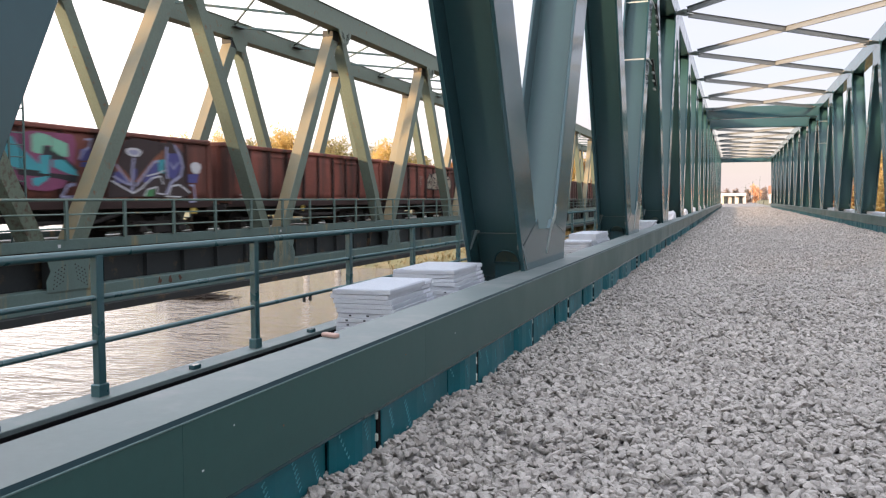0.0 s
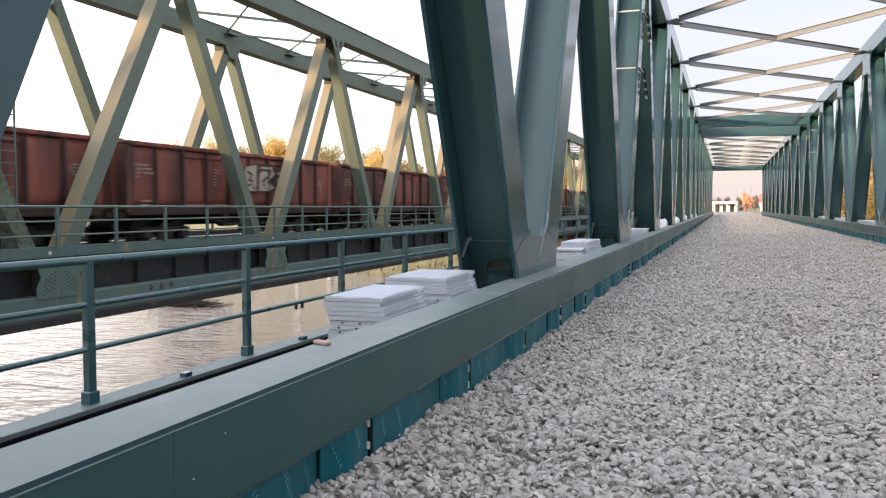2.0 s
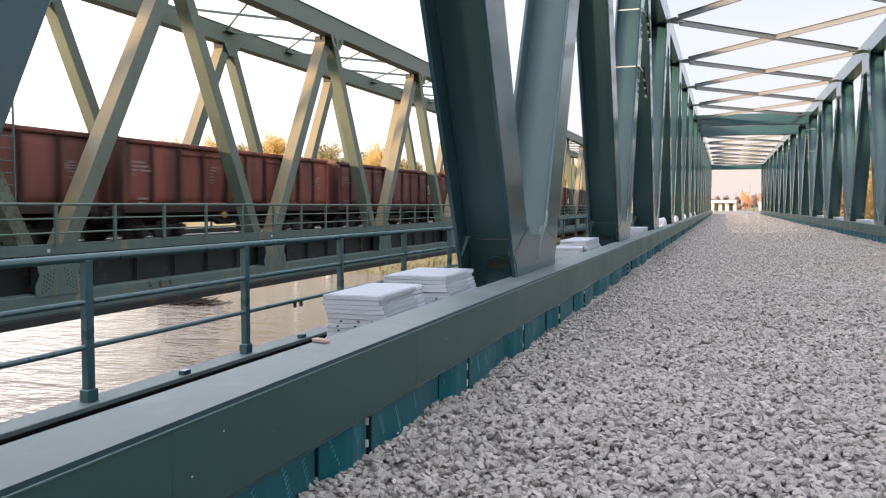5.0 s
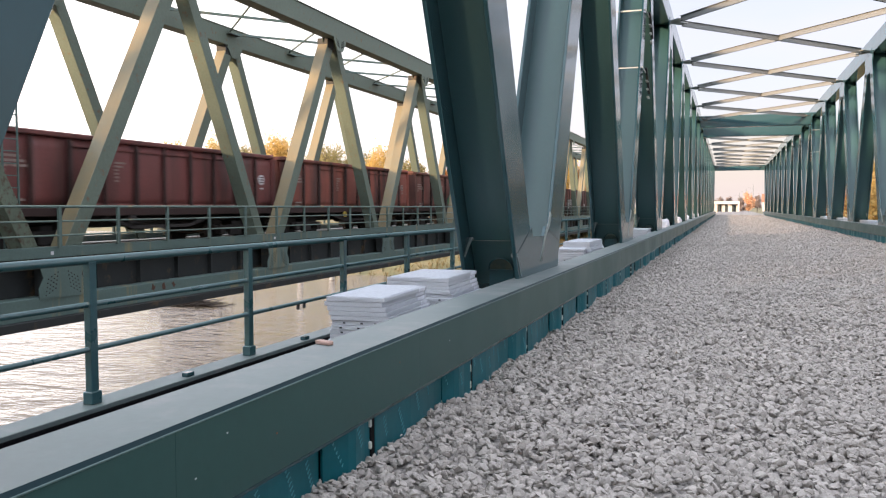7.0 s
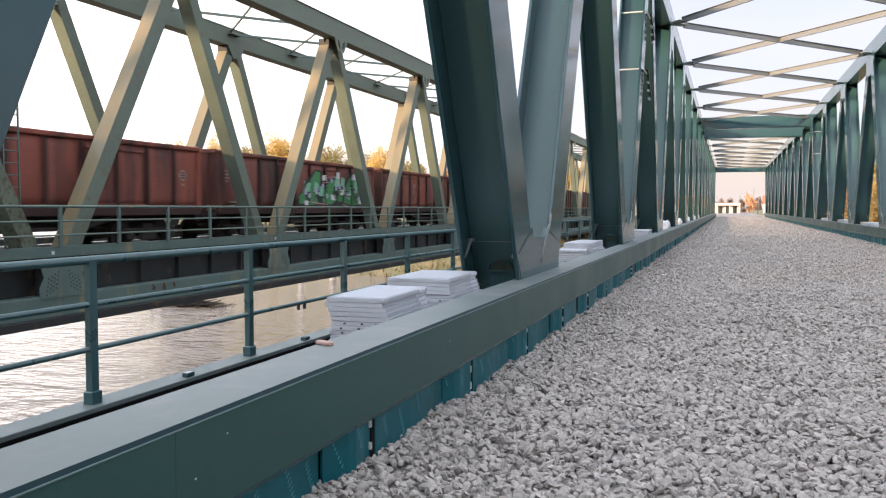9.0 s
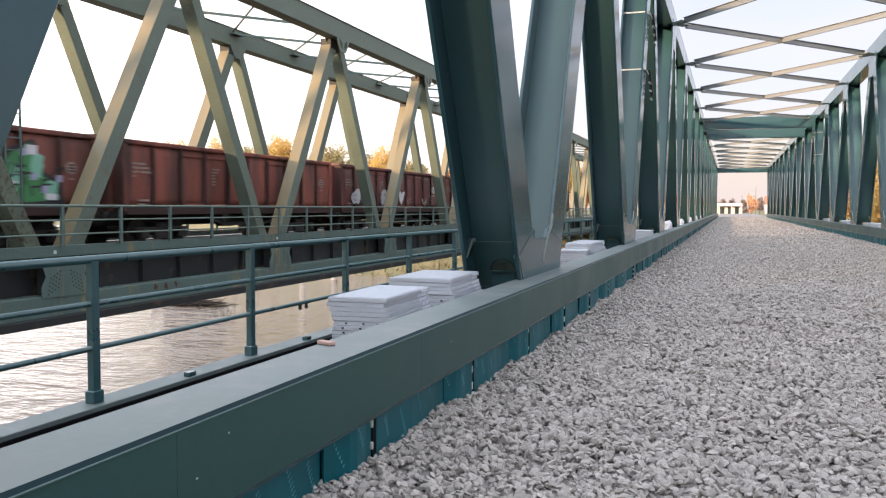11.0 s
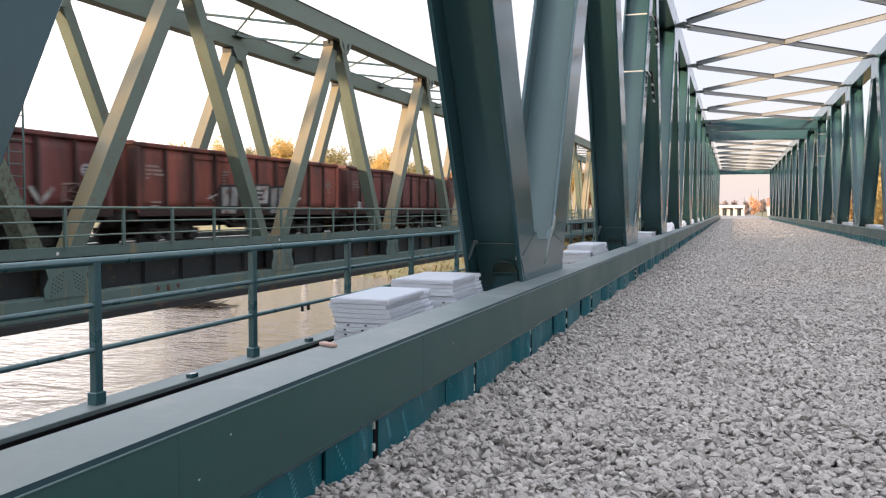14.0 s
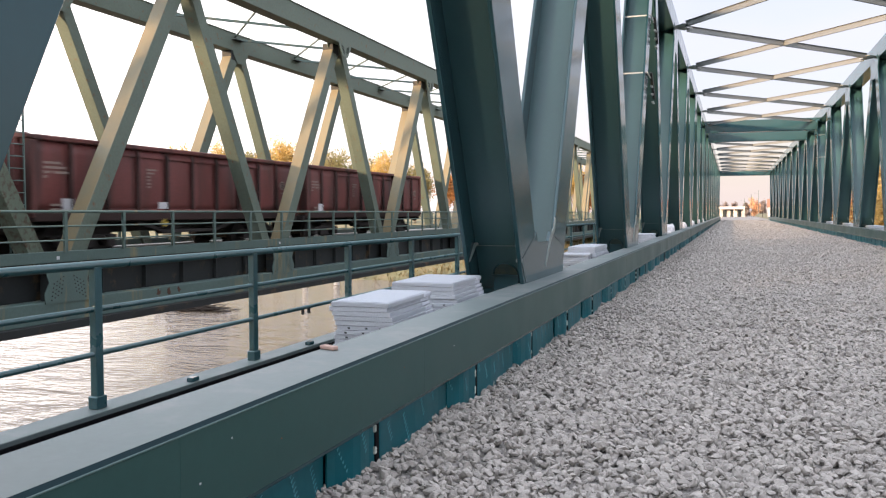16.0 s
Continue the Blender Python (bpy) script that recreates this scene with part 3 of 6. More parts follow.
def mats():
    """Teal rubber mats hung behind the girder's lower edge, bulging panel by panel."""
    side = thing("rubber_mat_lining", "teal rubber mat panels lining the ballast trough", "rubber mat")
    rng = random.Random(2)

    def sheet(y0, y1, x, s, bulge, panel, slant=0.0):
        bm = bmesh.new()
        n = 7
        rows = []
        for j, z in enumerate((-0.4, -0.1, 0.1, 0.26)):
            row = []
            for i in range(n + 1):
                u = i / n
                o = bulge * math.sin(math.pi * u) + 0.006 * math.sin(u * 9 + y0) + slant * u
                row.append(bm.verts.new((x + s * o, y0 + (y1 - y0) * u, z + 0.0)))
            rows.append(row)
        for j in range(3):
            for i in range(n):
                bm.faces.new((rows[j][i], rows[j][i + 1], rows[j + 1][i + 1], rows[j + 1][i]))
        bmesh.ops.recalc_face_normals(bm, faces=bm.faces)
        bmesh.ops.solidify(bm, geom=bm.faces[:], thickness=0.012)
        p = part("mat_panel", bm, TEAL, side, smooth=False)
        if panel:
            at = lambda u, d: x + s * (bulge * math.sin(math.pi * u) + 0.006 * math.sin(u * 9 + y0) + slant * u + d)
            u = rng.uniform(0.02, 0.15)
            bm = bmesh.new()
            while u < 0.9:   # slanting rows of small printed marks
                z, count = rng.uniform(0.1, 0.2), rng.randrange(4, 9)
                for i in range(count):
                    v = u + i * 0.0105 / (y1 - y0)
                    h = z - i * 0.021
                    if v > 0.97 or h < -0.15:
                        break
                    q, y = at(v, 0.0135), y0 + (y1 - y0) * v
                    beam(bm, (q, y - 0.01, h), (q, y + 0.014, h + 0.012), 0.004, 0.002)
                    beam(bm, (q, y - 0.004, h - 0.006), (q, y + 0.002, h + 0.008), 0.004, 0.002)
                u += rng.uniform(0.14, 0.26) / (y1 - y0)
            part("printed_pattern", bm, TEAL_PRINT, p, "slanting rows of pale printed marks")["kind"] = "stuff"
    y = -1.21
    while y < 120:   # a wide panel set back, then a narrow one that bulges out to a black joint
        seam, joint = y + 1.14, y + 1.54
        sheet(y + 0.035, seam - 0.004, -1.54, 1, 0.012, y < 12, -0.06)
        sheet(seam + 0.004, joint - 0.025, -1.59, 1, 0.02, y < 12, 0.05)
        part("mat_joint", boxed(-1.6, -1.524, joint - 0.022, joint + 0.018, -0.4, 0.2, 0.003), BLACK, side, "black joint strip")
        if y < 14:
            part("mat_edge", boxed(-1.6, -1.522, joint + 0.0185, joint + 0.036, -0.4, 0.195, 0.002), TEAL, side, "bright cut edge of the mat")
            for z in (rng.uniform(0.1, 0.16), rng.uniform(-0.02, 0.06)):
                part("glue_blob", boxed(-1.54, -1.518, joint - 0.036, joint - 0.0225, z, z + rng.uniform(0.02, 0.05), 0.004), PRINT, side, "dried white glue blob")
        y = joint
    y, wide = 2.0, True
    while y < 120:
        d = 0.96 if wide else 0.58
        sheet(y + 0.006, y + d - 0.006, 4.86, -1, 0.05 if wide else 0.02, False)
        y += d
        wide = not wide


mats()


# ---------------------------------------------------------------- ballast
def ballast():
    bed = bmesh.new()
    xs = np.linspace(-1.62, 4.9, 24)
    ys = np.concatenate([np.linspace(-44, 30, 180), np.linspace(31, LAST + 4, 90)])

    def top(x, y):
        edge = (0.03 - 0.05 * min(1.0, max(0.0, (y - 3.6) / 1.8))) * max(0.0, 1 - (x + 1.6) / 0.55)
        ruts = 0.015 * math.sin(x * 2.1 + 0.4)
        return -0.02 + edge + ruts + 0.03 * noise.noise((x * 1.3, y * 0.8, 0)) + 0.015 * noise.noise((x * 4, y * 4, 3))
    grid = [[bed.verts.new((x, y, top(x, y) - 0.02)) for x in xs] for y in ys]
    for j in range(len(ys) - 1):
        for i in range(len(xs) - 1):
            bed.faces.new((grid[j][i], grid[j][i + 1], grid[j + 1][i + 1], grid[j + 1][i]))
    tagged(new("ballast_bed", mesh_of("ballast_bed", bed, BALLAST_BED, True)), "grey crushed stone bed between the girders", "gravel", kind="structure")
    rng = np.random.default_rng(7)
    t = (1 + 5 ** 0.5) / 2
    ico = np.array([(-1, t, 0), (1, t, 0), (-1, -t, 0), (1, -t, 0), (0, -1, t), (0, 1, t), (0, -1, -t), (0, 1, -t), (t, 0, -1), (t, 0, 1), (-t, 0, -1), (-t, 0, 1)]) / 1.902
    faces = np.array([(0, 11, 5), (0, 5, 1), (0, 1, 7), (0, 7, 10), (0, 10, 11), (1, 5, 9), (5, 11, 4), (11, 10, 2), (10, 7, 6), (7, 1, 8),
                      (3, 9, 4), (3, 4, 2), (3, 2, 6), (3, 6, 8), (3, 8, 9), (4, 9, 5), (2, 4, 11), (6, 2, 10), (8, 6, 7), (9, 8, 1)])

    def stones(n, form):
        """n angular stones about the origin, in metres."""
        v = np.repeat(form[None], n, 0) * rng.uniform(0.82, 1.12, (n, len(form), 1))
        for _ in range(6):   # broken faces
            d = rng.normal(size=(n, 1, 3))
            d /= np.linalg.norm(d, axis=2, keepdims=True)
            v = v - d * np.maximum(0, (v * d).sum(2, keepdims=True) - rng.uniform(0.42, 0.78, (n, 1, 1)))
        size = rng.uniform(0.015, 0.035, (n, 1, 1)) * np.stack([rng.uniform(0.7, 1.35, n), rng.uniform(0.65, 1.15, n), rng.uniform(0.38, 0.7, n)], -1)[:, None]
        v = v * size
        q = rng.normal(size=(n, 4)) * np.array([1, 0.35, 0.35, 1])
        q /= np.linalg.norm(q, axis=1)[:, None]
        w, x, y, z = q.T
        r = np.stack([1 - 2 * (y * y + z * z), 2 * (x * y - w * z), 2 * (x * z + w * y), 2 * (x * y + w * z), 1 - 2 * (x * x + z * z), 2 * (y * z - w * x),
                      2 * (x * z - w * y), 2 * (y * z + w * x), 1 - 2 * (x * x + y * y)], -1).reshape(n, 3, 3)
        return np.einsum("nij,nkj->nki", r, v)
    # eight-cornered stones serve farther off
    cube = np.array([(x, y, z) for x in (-1, 1) for y in (-1, 1) for z in (-1, 1)]) * 0.72
    quads = np.array([(0, 1, 3, 2), (4, 6, 7, 5), (0, 4, 5, 1), (2, 3, 7, 6), (0, 2, 6, 4), (1, 5, 7, 3)])
    ZONES = [(-1.6, 2.4, 1.8, 7.0, 1200, 1.0, ico, faces), (2.4, 4.72, 1.8, 7.0, 500, 1.1, ico, faces), (-1.6, 3.2, 7.0, 14.0, 820, 1.0, ico, faces),
             (3.2, 4.72, 7.0, 14.0, 350, 1.2, cube, quads), (-1.6, 4.72, 14.0, 24.0, 520, 1.1, cube, quads), (-1.6, 4.72, 24.0, 40.0, 260, 1.35, cube, quads),
             (-1.6, 4.72, 40.0, 66.0, 90, 1.9, cube, quads), (-1.6, 4.72, 66.0, 124.0, 26, 2.6, cube, quads)]
    for x0, x1, y0, y1, per, grow, form, sides in ZONES:
        n = int((x1 - x0) * (y1 - y0) * per)
        v = stones(n, form) * grow
        p = np.stack([rng.uniform(x0, x1, n), rng.uniform(y0, y1, n), np.zeros(n)], -1)
        p[:, 2] = [top(a, b) for a, b in p[:, :2]]
        p[:, 2] += rng.uniform(-0.016, 0.012, n)
        v = v + p[:, None]
        f = sides[None] + (np.arange(n) * len(form))[:, None, None]
        me = bpy.data.meshes.new("ballast_stones")
        me.from_pydata(v.reshape(-1, 3).tolist(), [], f.reshape(-1, sides.shape[1]).tolist())
        me.materials.append(STONE_PILE)
        tagged(new("ballast_stones", me), "loose pale grey angular ballast stones", "gravel", kind="stuff")
    shapes = []
    for k in range(12):
        me = bpy.data.meshes.new("stone")
        me.from_pydata((stones(1, ico)[0] * 1.15).tolist(), [], faces.tolist())
        me.materials.append(STONE)
        shapes.append(me)
    heap = thing("ballast_stone_pile", "scattered top stones of the grey ballast", "gravel")
    r2 = random.Random(5)
    for k in range(290):
        x, y = r2.uniform(-1.45, 2.2), r2.uniform(2.6, 5.6)
        ob = part("stone", shapes[k % 12], None, heap)
        ob.location, ob.rotation_euler = (x, y, top(x, y) + 0.012), (r2.uniform(-0.4, 0.4), r2.uniform(-0.4, 0.4), r2.uniform(0, 6.3))


def stone_pile_material():
    m = STONE.copy()
    m.name = "crushed_limestone_pile"
    n, l = m.node_tree.nodes, m.node_tree.links
    info = [x for x in n if x.bl_idname == "ShaderNodeObjectInfo"][0]
    geo = n.new("ShaderNodeNewGeometry")
    target = info.outputs["Random"].links[0].to_socket
    l.new(geo.outputs["Random Per Island"], target)
    n.remove(info)
    return m


STONE_PILE = stone_pile_material()
ballast()


# ---------------------------------------------------------------- panels stacked on the walkway
def panel_stack(x, y, turn, layers, base, wide, long, thick=0.0303, seed=0, label="stack of white composite walkway panels on the girder"):
    rng = random.Random(seed)
    s = thing("panel_stack", label, "panels", "stacks of walkway panels", at=(x, y, base))
    s.rotation_euler = (0, 0, radians(turn))
    shapes = [mesh_of("panel", boxed(-wide / 2, wide / 2, -long / 2, long / 2, 0.0005, thick - 0.0015, 0.002), PANEL) for k in range(3)]
    dark = mesh_of("hole", boxed(-0.008, 0.008, -0.002, 0.002, -0.005, 0.005), OLD_DARK)
    drift = (0.0, -0.009, -0.005, 0.012, 0.026, 0.036, 0.026, 0.018)   # sideways shift of the upper layers, from the top down
    for k in range(layers):
        p = part("panel", shapes[rng.randrange(3)], None, s)
        d = drift[layers - 1 - k] if layers - 1 - k < len(drift) else 0.02
        p.location = (d + rng.uniform(-0.005, 0.005), rng.uniform(-0.008, 0.008), k * thick)
        p.rotation_euler = (0, 0, radians(rng.uniform(-0.9, 0.9)))
        below = layers - 1 - k
        if 5 <= below < 9:   # small lifting holes in the front edge
            for q in (-0.32, 0.02, 0.3):
                h = part("hole", dark, None, p, "small dark lifting hole")
                h.location = (q * wide + rng.uniform(-0.02, 0.02), -long / 2 - 0.0008, thick * 0.5)
        if below < 8:   # glossy film over the far corner
            film = boxed(wide / 2 - 0.03, wide / 2 + 0.005, long / 2 - 0.17 - 0.02 * (k % 3), long / 2 - 0.05, 0.003, thick - 0.003, 0.002)
            part("film_tape", film, TAPE, p, "glossy pale film on the panel edge")
    bm = boxed(-wide / 2 + 0.012, wide / 2 - 0.012, -long / 2 + 0.012, long / 2 - 0.012, 0.0, 0.004)
    p = part("perforated_top", bm, PANEL_TOP, s, "white panel face with a fine grid of holes")
    p.location = (0, 0, layers * thick - 0.0012)
    return s


def strap_bracket(z, k=1, inner=T_IN, s=1):
    """Thin strap round a leaning truss member with a small bracket on it."""
    y = FOOT0 + k * PANEL_Y + PANEL_Y / 2 * (z + 0.6) / (CHORD_Z + 0.6)
    t = thing("strap_bracket", "thin grey steel strap and bracket on a truss member", "bracket", "strap brackets")
    x = inner + s * 0.03
    part("strap", boxed(min(x - s * (T_DEEP + 0.08), x), max(x - s * (T_DEEP + 0.08), x), y - 0.36, y - 0.34, z - 0.012, z + 0.012), GALV, t)
    part("strap", boxed(x, x + 0.02, y - 0.36, y + 0.42, z - 0.012, z + 0.012), GALV, t)
    for q in (0.34, 0.44):
        part("bracket_leg", beam(bmesh.new(), (x + 0.02, y + q, z + 0.1), (x + 0.06, y + q + 0.3, z - 0.4), 0.05, 0.05), OLD_DARK, t)
    for q in (0.1, 0.25, 0.4):
        part("bracket_rung", boxed(x + 0.02, x + 0.06, y + q + 0.15, y + q + 0.45, z - q - 0.1, z - q - 0.07), GALV, t)


strap_bracket(4.0)
strap_bracket(5.3)
strap_bracket(4.5, 6, TR_IN, -1)
strap_bracket(5.9, 6, TR_IN, -1)


panel_stack(-2.24, 5.13, 2.5, 31, -0.36, 0.4, 0.85, seed=1)
panel_stack(-2.25, 6.28, 2, 32, -0.36, 0.5, 0.82, seed=2)
panel_stack(-2.2, 13.35, 0, 32, -0.36, 0.42, 1.3, seed=3)
panel_stack(-2.25, 12.6, 6, 29, -0.36, 0.42, 0.8, seed=4)
panel_stack(-2.03, 20.9, 1, 32, -0.36, 0.42, 1.2, seed=5)
for k, y in enumerate((35.5, 44.2, 52.0)):
    panel_stack(5.35, y, 0, 32, -0.36, 0.42, 4.0, seed=10 + k)
part("right_walkway", boxed(5.06, 7.3, -14, LAST, -0.5, -0.37), NEW_GREEN, new_bridge)


def wrapped_package(x, y, seed):
    """Panels wrapped in crumpled white foil."""
    rng = random.Random(seed)
    bm = bmesh.new()
    bmesh.ops.create_icosphere(bm, subdivisions=3, radius=1)
    for v in bm.verts:
        n = v.co.normalized()
        q = [abs(c) ** 0.45 * (1 if c > 0 else -1) for c in n]   # boxy, with soft corners
        v.co = Vector((q[0] * 0.16, q[1] * 0.5, q[2] * 0.58)) * (0.92 + 0.16 * noise.noise(n * 4 + Vector((seed, 0, 0))))
    ob = new("wrapped_package", mesh_of("wrapped_package", bm, ROPE_WHITE))
    ob.location = (x, y, 0.2)
    tagged(ob, "crumpled white plastic wrapped package on the walkway", "package", "wrapped packages")


for k, (x, y) in enumerate(((-1.95, 28.2), (-1.95, 35.8), (-1.95, 43.4), (-1.95, 50.9), (-1.95, 58.4))):
    wrapped_package(x, y, k)
off = new("wood_offcut", mesh_of("wood_offcut", boxed(-0.018, 0.018, -0.045, 0.045, 0, 0.018, 0.004), PINK))
off.location, off.rotation_euler = (-1.745, 3.36, 0.52), (0, 0, 1.25)
tagged(off, "small pinkish wooden offcut on the girder flange", "wood scrap")


# ---------------------------------------------------------------- the old bridge
O_N, O_F = -15.35, -20.34
O_P, O_Y = 10.045, 15.6
O_UT, O_UB, O_LT = 8.75, 8.03, 0.22

old_bridge = thing("old_truss_bridge", "old riveted green steel truss railway bridge, rust-flecked", "bridge")


def old_gusset(x, y, z, up, mat):
    """Riveted gusset plate: flares towards the chord."""
    s = 1 if up else -1
    out = [(y - 0.55, z), (y - 0.55, z - 0.1), (y - 0.24, z - 0.52), (y + 0.24, z - 0.52), (y + 0.55, z - 0.1), (y + 0.55, z)]
    if up:   # waisted plate that reaches up to the walkway edge
        out = [(y - 0.72, z), (y - 0.74, z + 0.26), (y - 0.6, z + 0.5), (y - 0.76, z + 0.94), (y + 0.76, z + 0.94), (y + 0.6, z + 0.5), (y + 0.74, z + 0.26), (y + 0.72, z)]
    p = part("gusset", prism(bmesh.new(), out, x - 0.012, x + 0.012), mat, old_bridge)
    if y < 45 and x > O_N - 0.1:
        bm = bmesh.new()
        for side in (-1, 1):
            for i in range(4):
                for j in range(5):
                    yy = y + side * (0.16 + i * 0.1 + j * 0.02) * (1.0 if up else 0.6)
                    zz = z + s * (0.62 - i * 0.05 - j * 0.095) * (1.0 if up else 0.62)
                    bmesh.ops.create_icosphere(bm, subdivisions=1, radius=0.02, matrix=Matrix.Translation((x + 0.014, yy, zz)))
        part("rivets", bm, RIVET, p, "rusty rivet heads")


def old_span(y_first, y_last):
    """One span: lower nodes from y_first on, panel by panel."""
    n = int(round((y_last - y_first) / O_P))
    a, b = y_first - 0.6, y_last + 0.6
    for x in (O_N, O_F):
        s = 1 if x == O_N else -1
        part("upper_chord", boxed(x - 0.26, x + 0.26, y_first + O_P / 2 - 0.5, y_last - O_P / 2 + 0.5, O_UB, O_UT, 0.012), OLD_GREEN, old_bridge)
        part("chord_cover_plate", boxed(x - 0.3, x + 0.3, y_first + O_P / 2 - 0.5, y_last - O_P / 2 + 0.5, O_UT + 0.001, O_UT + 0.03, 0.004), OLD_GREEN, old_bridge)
        part("lower_chord", boxed(x - 0.3, x + 0.22, a, b, -1.45, -0.95, 0.012), OLD_BAND, old_bridge)
        # flange, web, stiffeners and node boxes: shade of underside and recess as colour
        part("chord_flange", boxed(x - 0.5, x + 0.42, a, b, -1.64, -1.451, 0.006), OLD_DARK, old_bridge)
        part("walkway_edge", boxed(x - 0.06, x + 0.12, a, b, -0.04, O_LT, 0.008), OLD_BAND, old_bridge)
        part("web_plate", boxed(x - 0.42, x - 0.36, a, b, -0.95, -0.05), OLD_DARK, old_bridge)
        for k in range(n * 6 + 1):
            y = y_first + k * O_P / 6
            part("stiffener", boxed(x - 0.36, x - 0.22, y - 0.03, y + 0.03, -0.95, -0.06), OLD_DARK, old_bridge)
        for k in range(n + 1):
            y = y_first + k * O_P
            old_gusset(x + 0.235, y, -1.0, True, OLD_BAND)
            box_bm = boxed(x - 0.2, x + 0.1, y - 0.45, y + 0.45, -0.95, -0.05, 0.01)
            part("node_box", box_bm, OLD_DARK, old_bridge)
            for w in (-1, 1):
                yt = y + w * O_P / 2
                if not (y_first - 0.1 < yt < y_last + 0.1):
                    continue
                # the diagonals sit back between the gusset plates
                c = x - 0.29 if s > 0 else x
                foot_y, head_y = ((0.55, 0.0) if w > 0 else (-0.55, 0.32)) if s > 0 else ((0.42, -0.18) if w > 0 else (-1.0, 0.07))
                p0, p1 = Vector((c, y + foot_y, 0.0)), Vector((c, yt + head_y, O_UB + 0.1))
                wide = 0.48 if w > 0 else 0.42
                rusted = s > 0 and w < 0 and y < 18
                if w > 0:
                    p1 = p0 + (p1 - p0) * 0.945
                    # solid dark box drawn in for the shade inside the node
                    part("node_shade_box", boxed(c - 0.235, c + 0.235, p1.y - 0.22, p1.y + 0.3, p1.z - 0.05, O_UB - 0.002, 0.01), OLD_DARK, old_bridge, "dark box for the shaded hollow of the chord node")
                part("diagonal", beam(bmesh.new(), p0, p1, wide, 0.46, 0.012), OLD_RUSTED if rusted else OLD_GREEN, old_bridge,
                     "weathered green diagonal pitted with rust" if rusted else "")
            if k < n:
                yt = y + O_P / 2
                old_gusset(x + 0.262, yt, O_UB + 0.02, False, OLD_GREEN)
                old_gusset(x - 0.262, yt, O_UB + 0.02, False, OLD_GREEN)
    # cross beams, stringers, deck
    for k in range(2 * n + 1):
        y = y_first + k * O_P / 2
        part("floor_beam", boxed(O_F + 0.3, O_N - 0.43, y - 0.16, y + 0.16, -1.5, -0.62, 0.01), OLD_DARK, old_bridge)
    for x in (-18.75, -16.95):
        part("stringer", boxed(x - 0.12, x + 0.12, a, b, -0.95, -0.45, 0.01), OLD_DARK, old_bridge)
    for x in (O_N - 0.55, O_F + 0.55):
        part("walkway_plank", boxed(x - 0.33, x + 0.33, a, b, -0.03, 0.03, 0.004), CONCRETE, old_bridge, "pale worn walkway plate")
    # bracing between the upper chords
    zc, half = O_UB + 0.5, O_P / 4
    for k in range(2 * n - 2):
        y = y_first + O_P / 2 + k * O_P / 2 + half - 0.3
        # darker material one way, lighter the other: shade and sun put into colour
        part("upper_brace", beam(bmesh.new(), (O_F + 0.2, y - half, zc), (O_N - 0.2, y + half, zc), 0.09, 0.09, 0.0, (0, 0, 1)), OLD_BAND, old_bridge)
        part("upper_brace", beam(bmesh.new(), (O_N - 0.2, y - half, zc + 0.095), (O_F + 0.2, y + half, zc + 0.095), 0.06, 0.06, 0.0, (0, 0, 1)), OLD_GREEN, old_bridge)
        part("brace_plate", boxed(O_F + 0.2, O_F + 0.5, y - half - 0.35, y - half + 0.35, zc - 0.06, zc - 0.048), OLD_DARK, old_bridge, "dark riveted connection plate")


old_span(O_Y - 2 * O_P, O_Y + 5 * O_P)
old_span(O_Y + 5 * O_P + 4, O_Y + 11 * O_P + 4)


def old_railing(x, label):
    rail = thing("old_bridge_railing", label, "railing", "railings of the old bridge")
    me = mesh_of("post", boxed(-0.035, 0.035, -0.045, 0.045, 0, 1.0, 0.004), OLD_BAND)
    for k in range(-9, 55):
        p = part("post", me, None, rail)
        p.location = (x, 15.57 + 2.01 * k, 0.2)
    for z, r in ((1.18, 0.034), (0.83, 0.022), (0.49, 0.022)):
        part("handrail" if z > 1 else "rail_bar", rod(bmesh.new(), (x, -5, z), (x, 128, z), r, 8), OLD_BAND, rail, smooth=True)


old_railing(O_N + 0.2, "weathered grey-green steel railing on the old bridge")
old_railing(O_F - 0.2, "weathered steel railing on the old bridge's far walkway")


def tags():
    for y in (15.4, 25.6):
        t = new("number_plate", mesh_of("number_plate", boxed(O_N + 0.122, O_N + 0.135, y - 0.045, y + 0.045, 0.03, 0.11, 0.004), GR_WHITE))
        tagged(t, "small white plate on the old bridge's edge", "plate", "plates")
    for k in range(3):
        rr = random.Random(40 + k)
        bm = bmesh.new()
        y, z = 18.9 + k * 0.45, -1.08
        out = []
        for i in range(14):
            a = 2 * math.pi * i / 14
            r = 0.08 * rr.uniform(0.45, 1.4)
            out.append((y + r * math.cos(a), z + r * 1.1 * math.sin(a)))
        prism(bm, out, O_N + 0.2205, O_N + 0.228)
        t = new("rust_patch", mesh_of("rust_patch", bm, RUSTY))
        tagged(t, "reddish rust blister on the lower chord", "rust patch", "rust patches")


tags()


def ladder():
    t = thing("access_ladder", "thin grey steel ladder on the old bridge", "ladder")
    for y, top in ((14.76, 3.5), (15.2, 4.6)):
        part("stile", boxed(-16.02, -15.98, y - 0.018, y + 0.018, 0.03, top), OLD_BAND, t)
    for k in range(12):
        part("rung", rod(bmesh.new(), (-16.0, 14.76, 0.19 + 0.288 * k), (-16.0, 15.2, 0.19 + 0.288 * k), 0.014, 6), OLD_BAND, t)


ladder()

RAIL_Z = -0.13
TRACK_X = -17.73


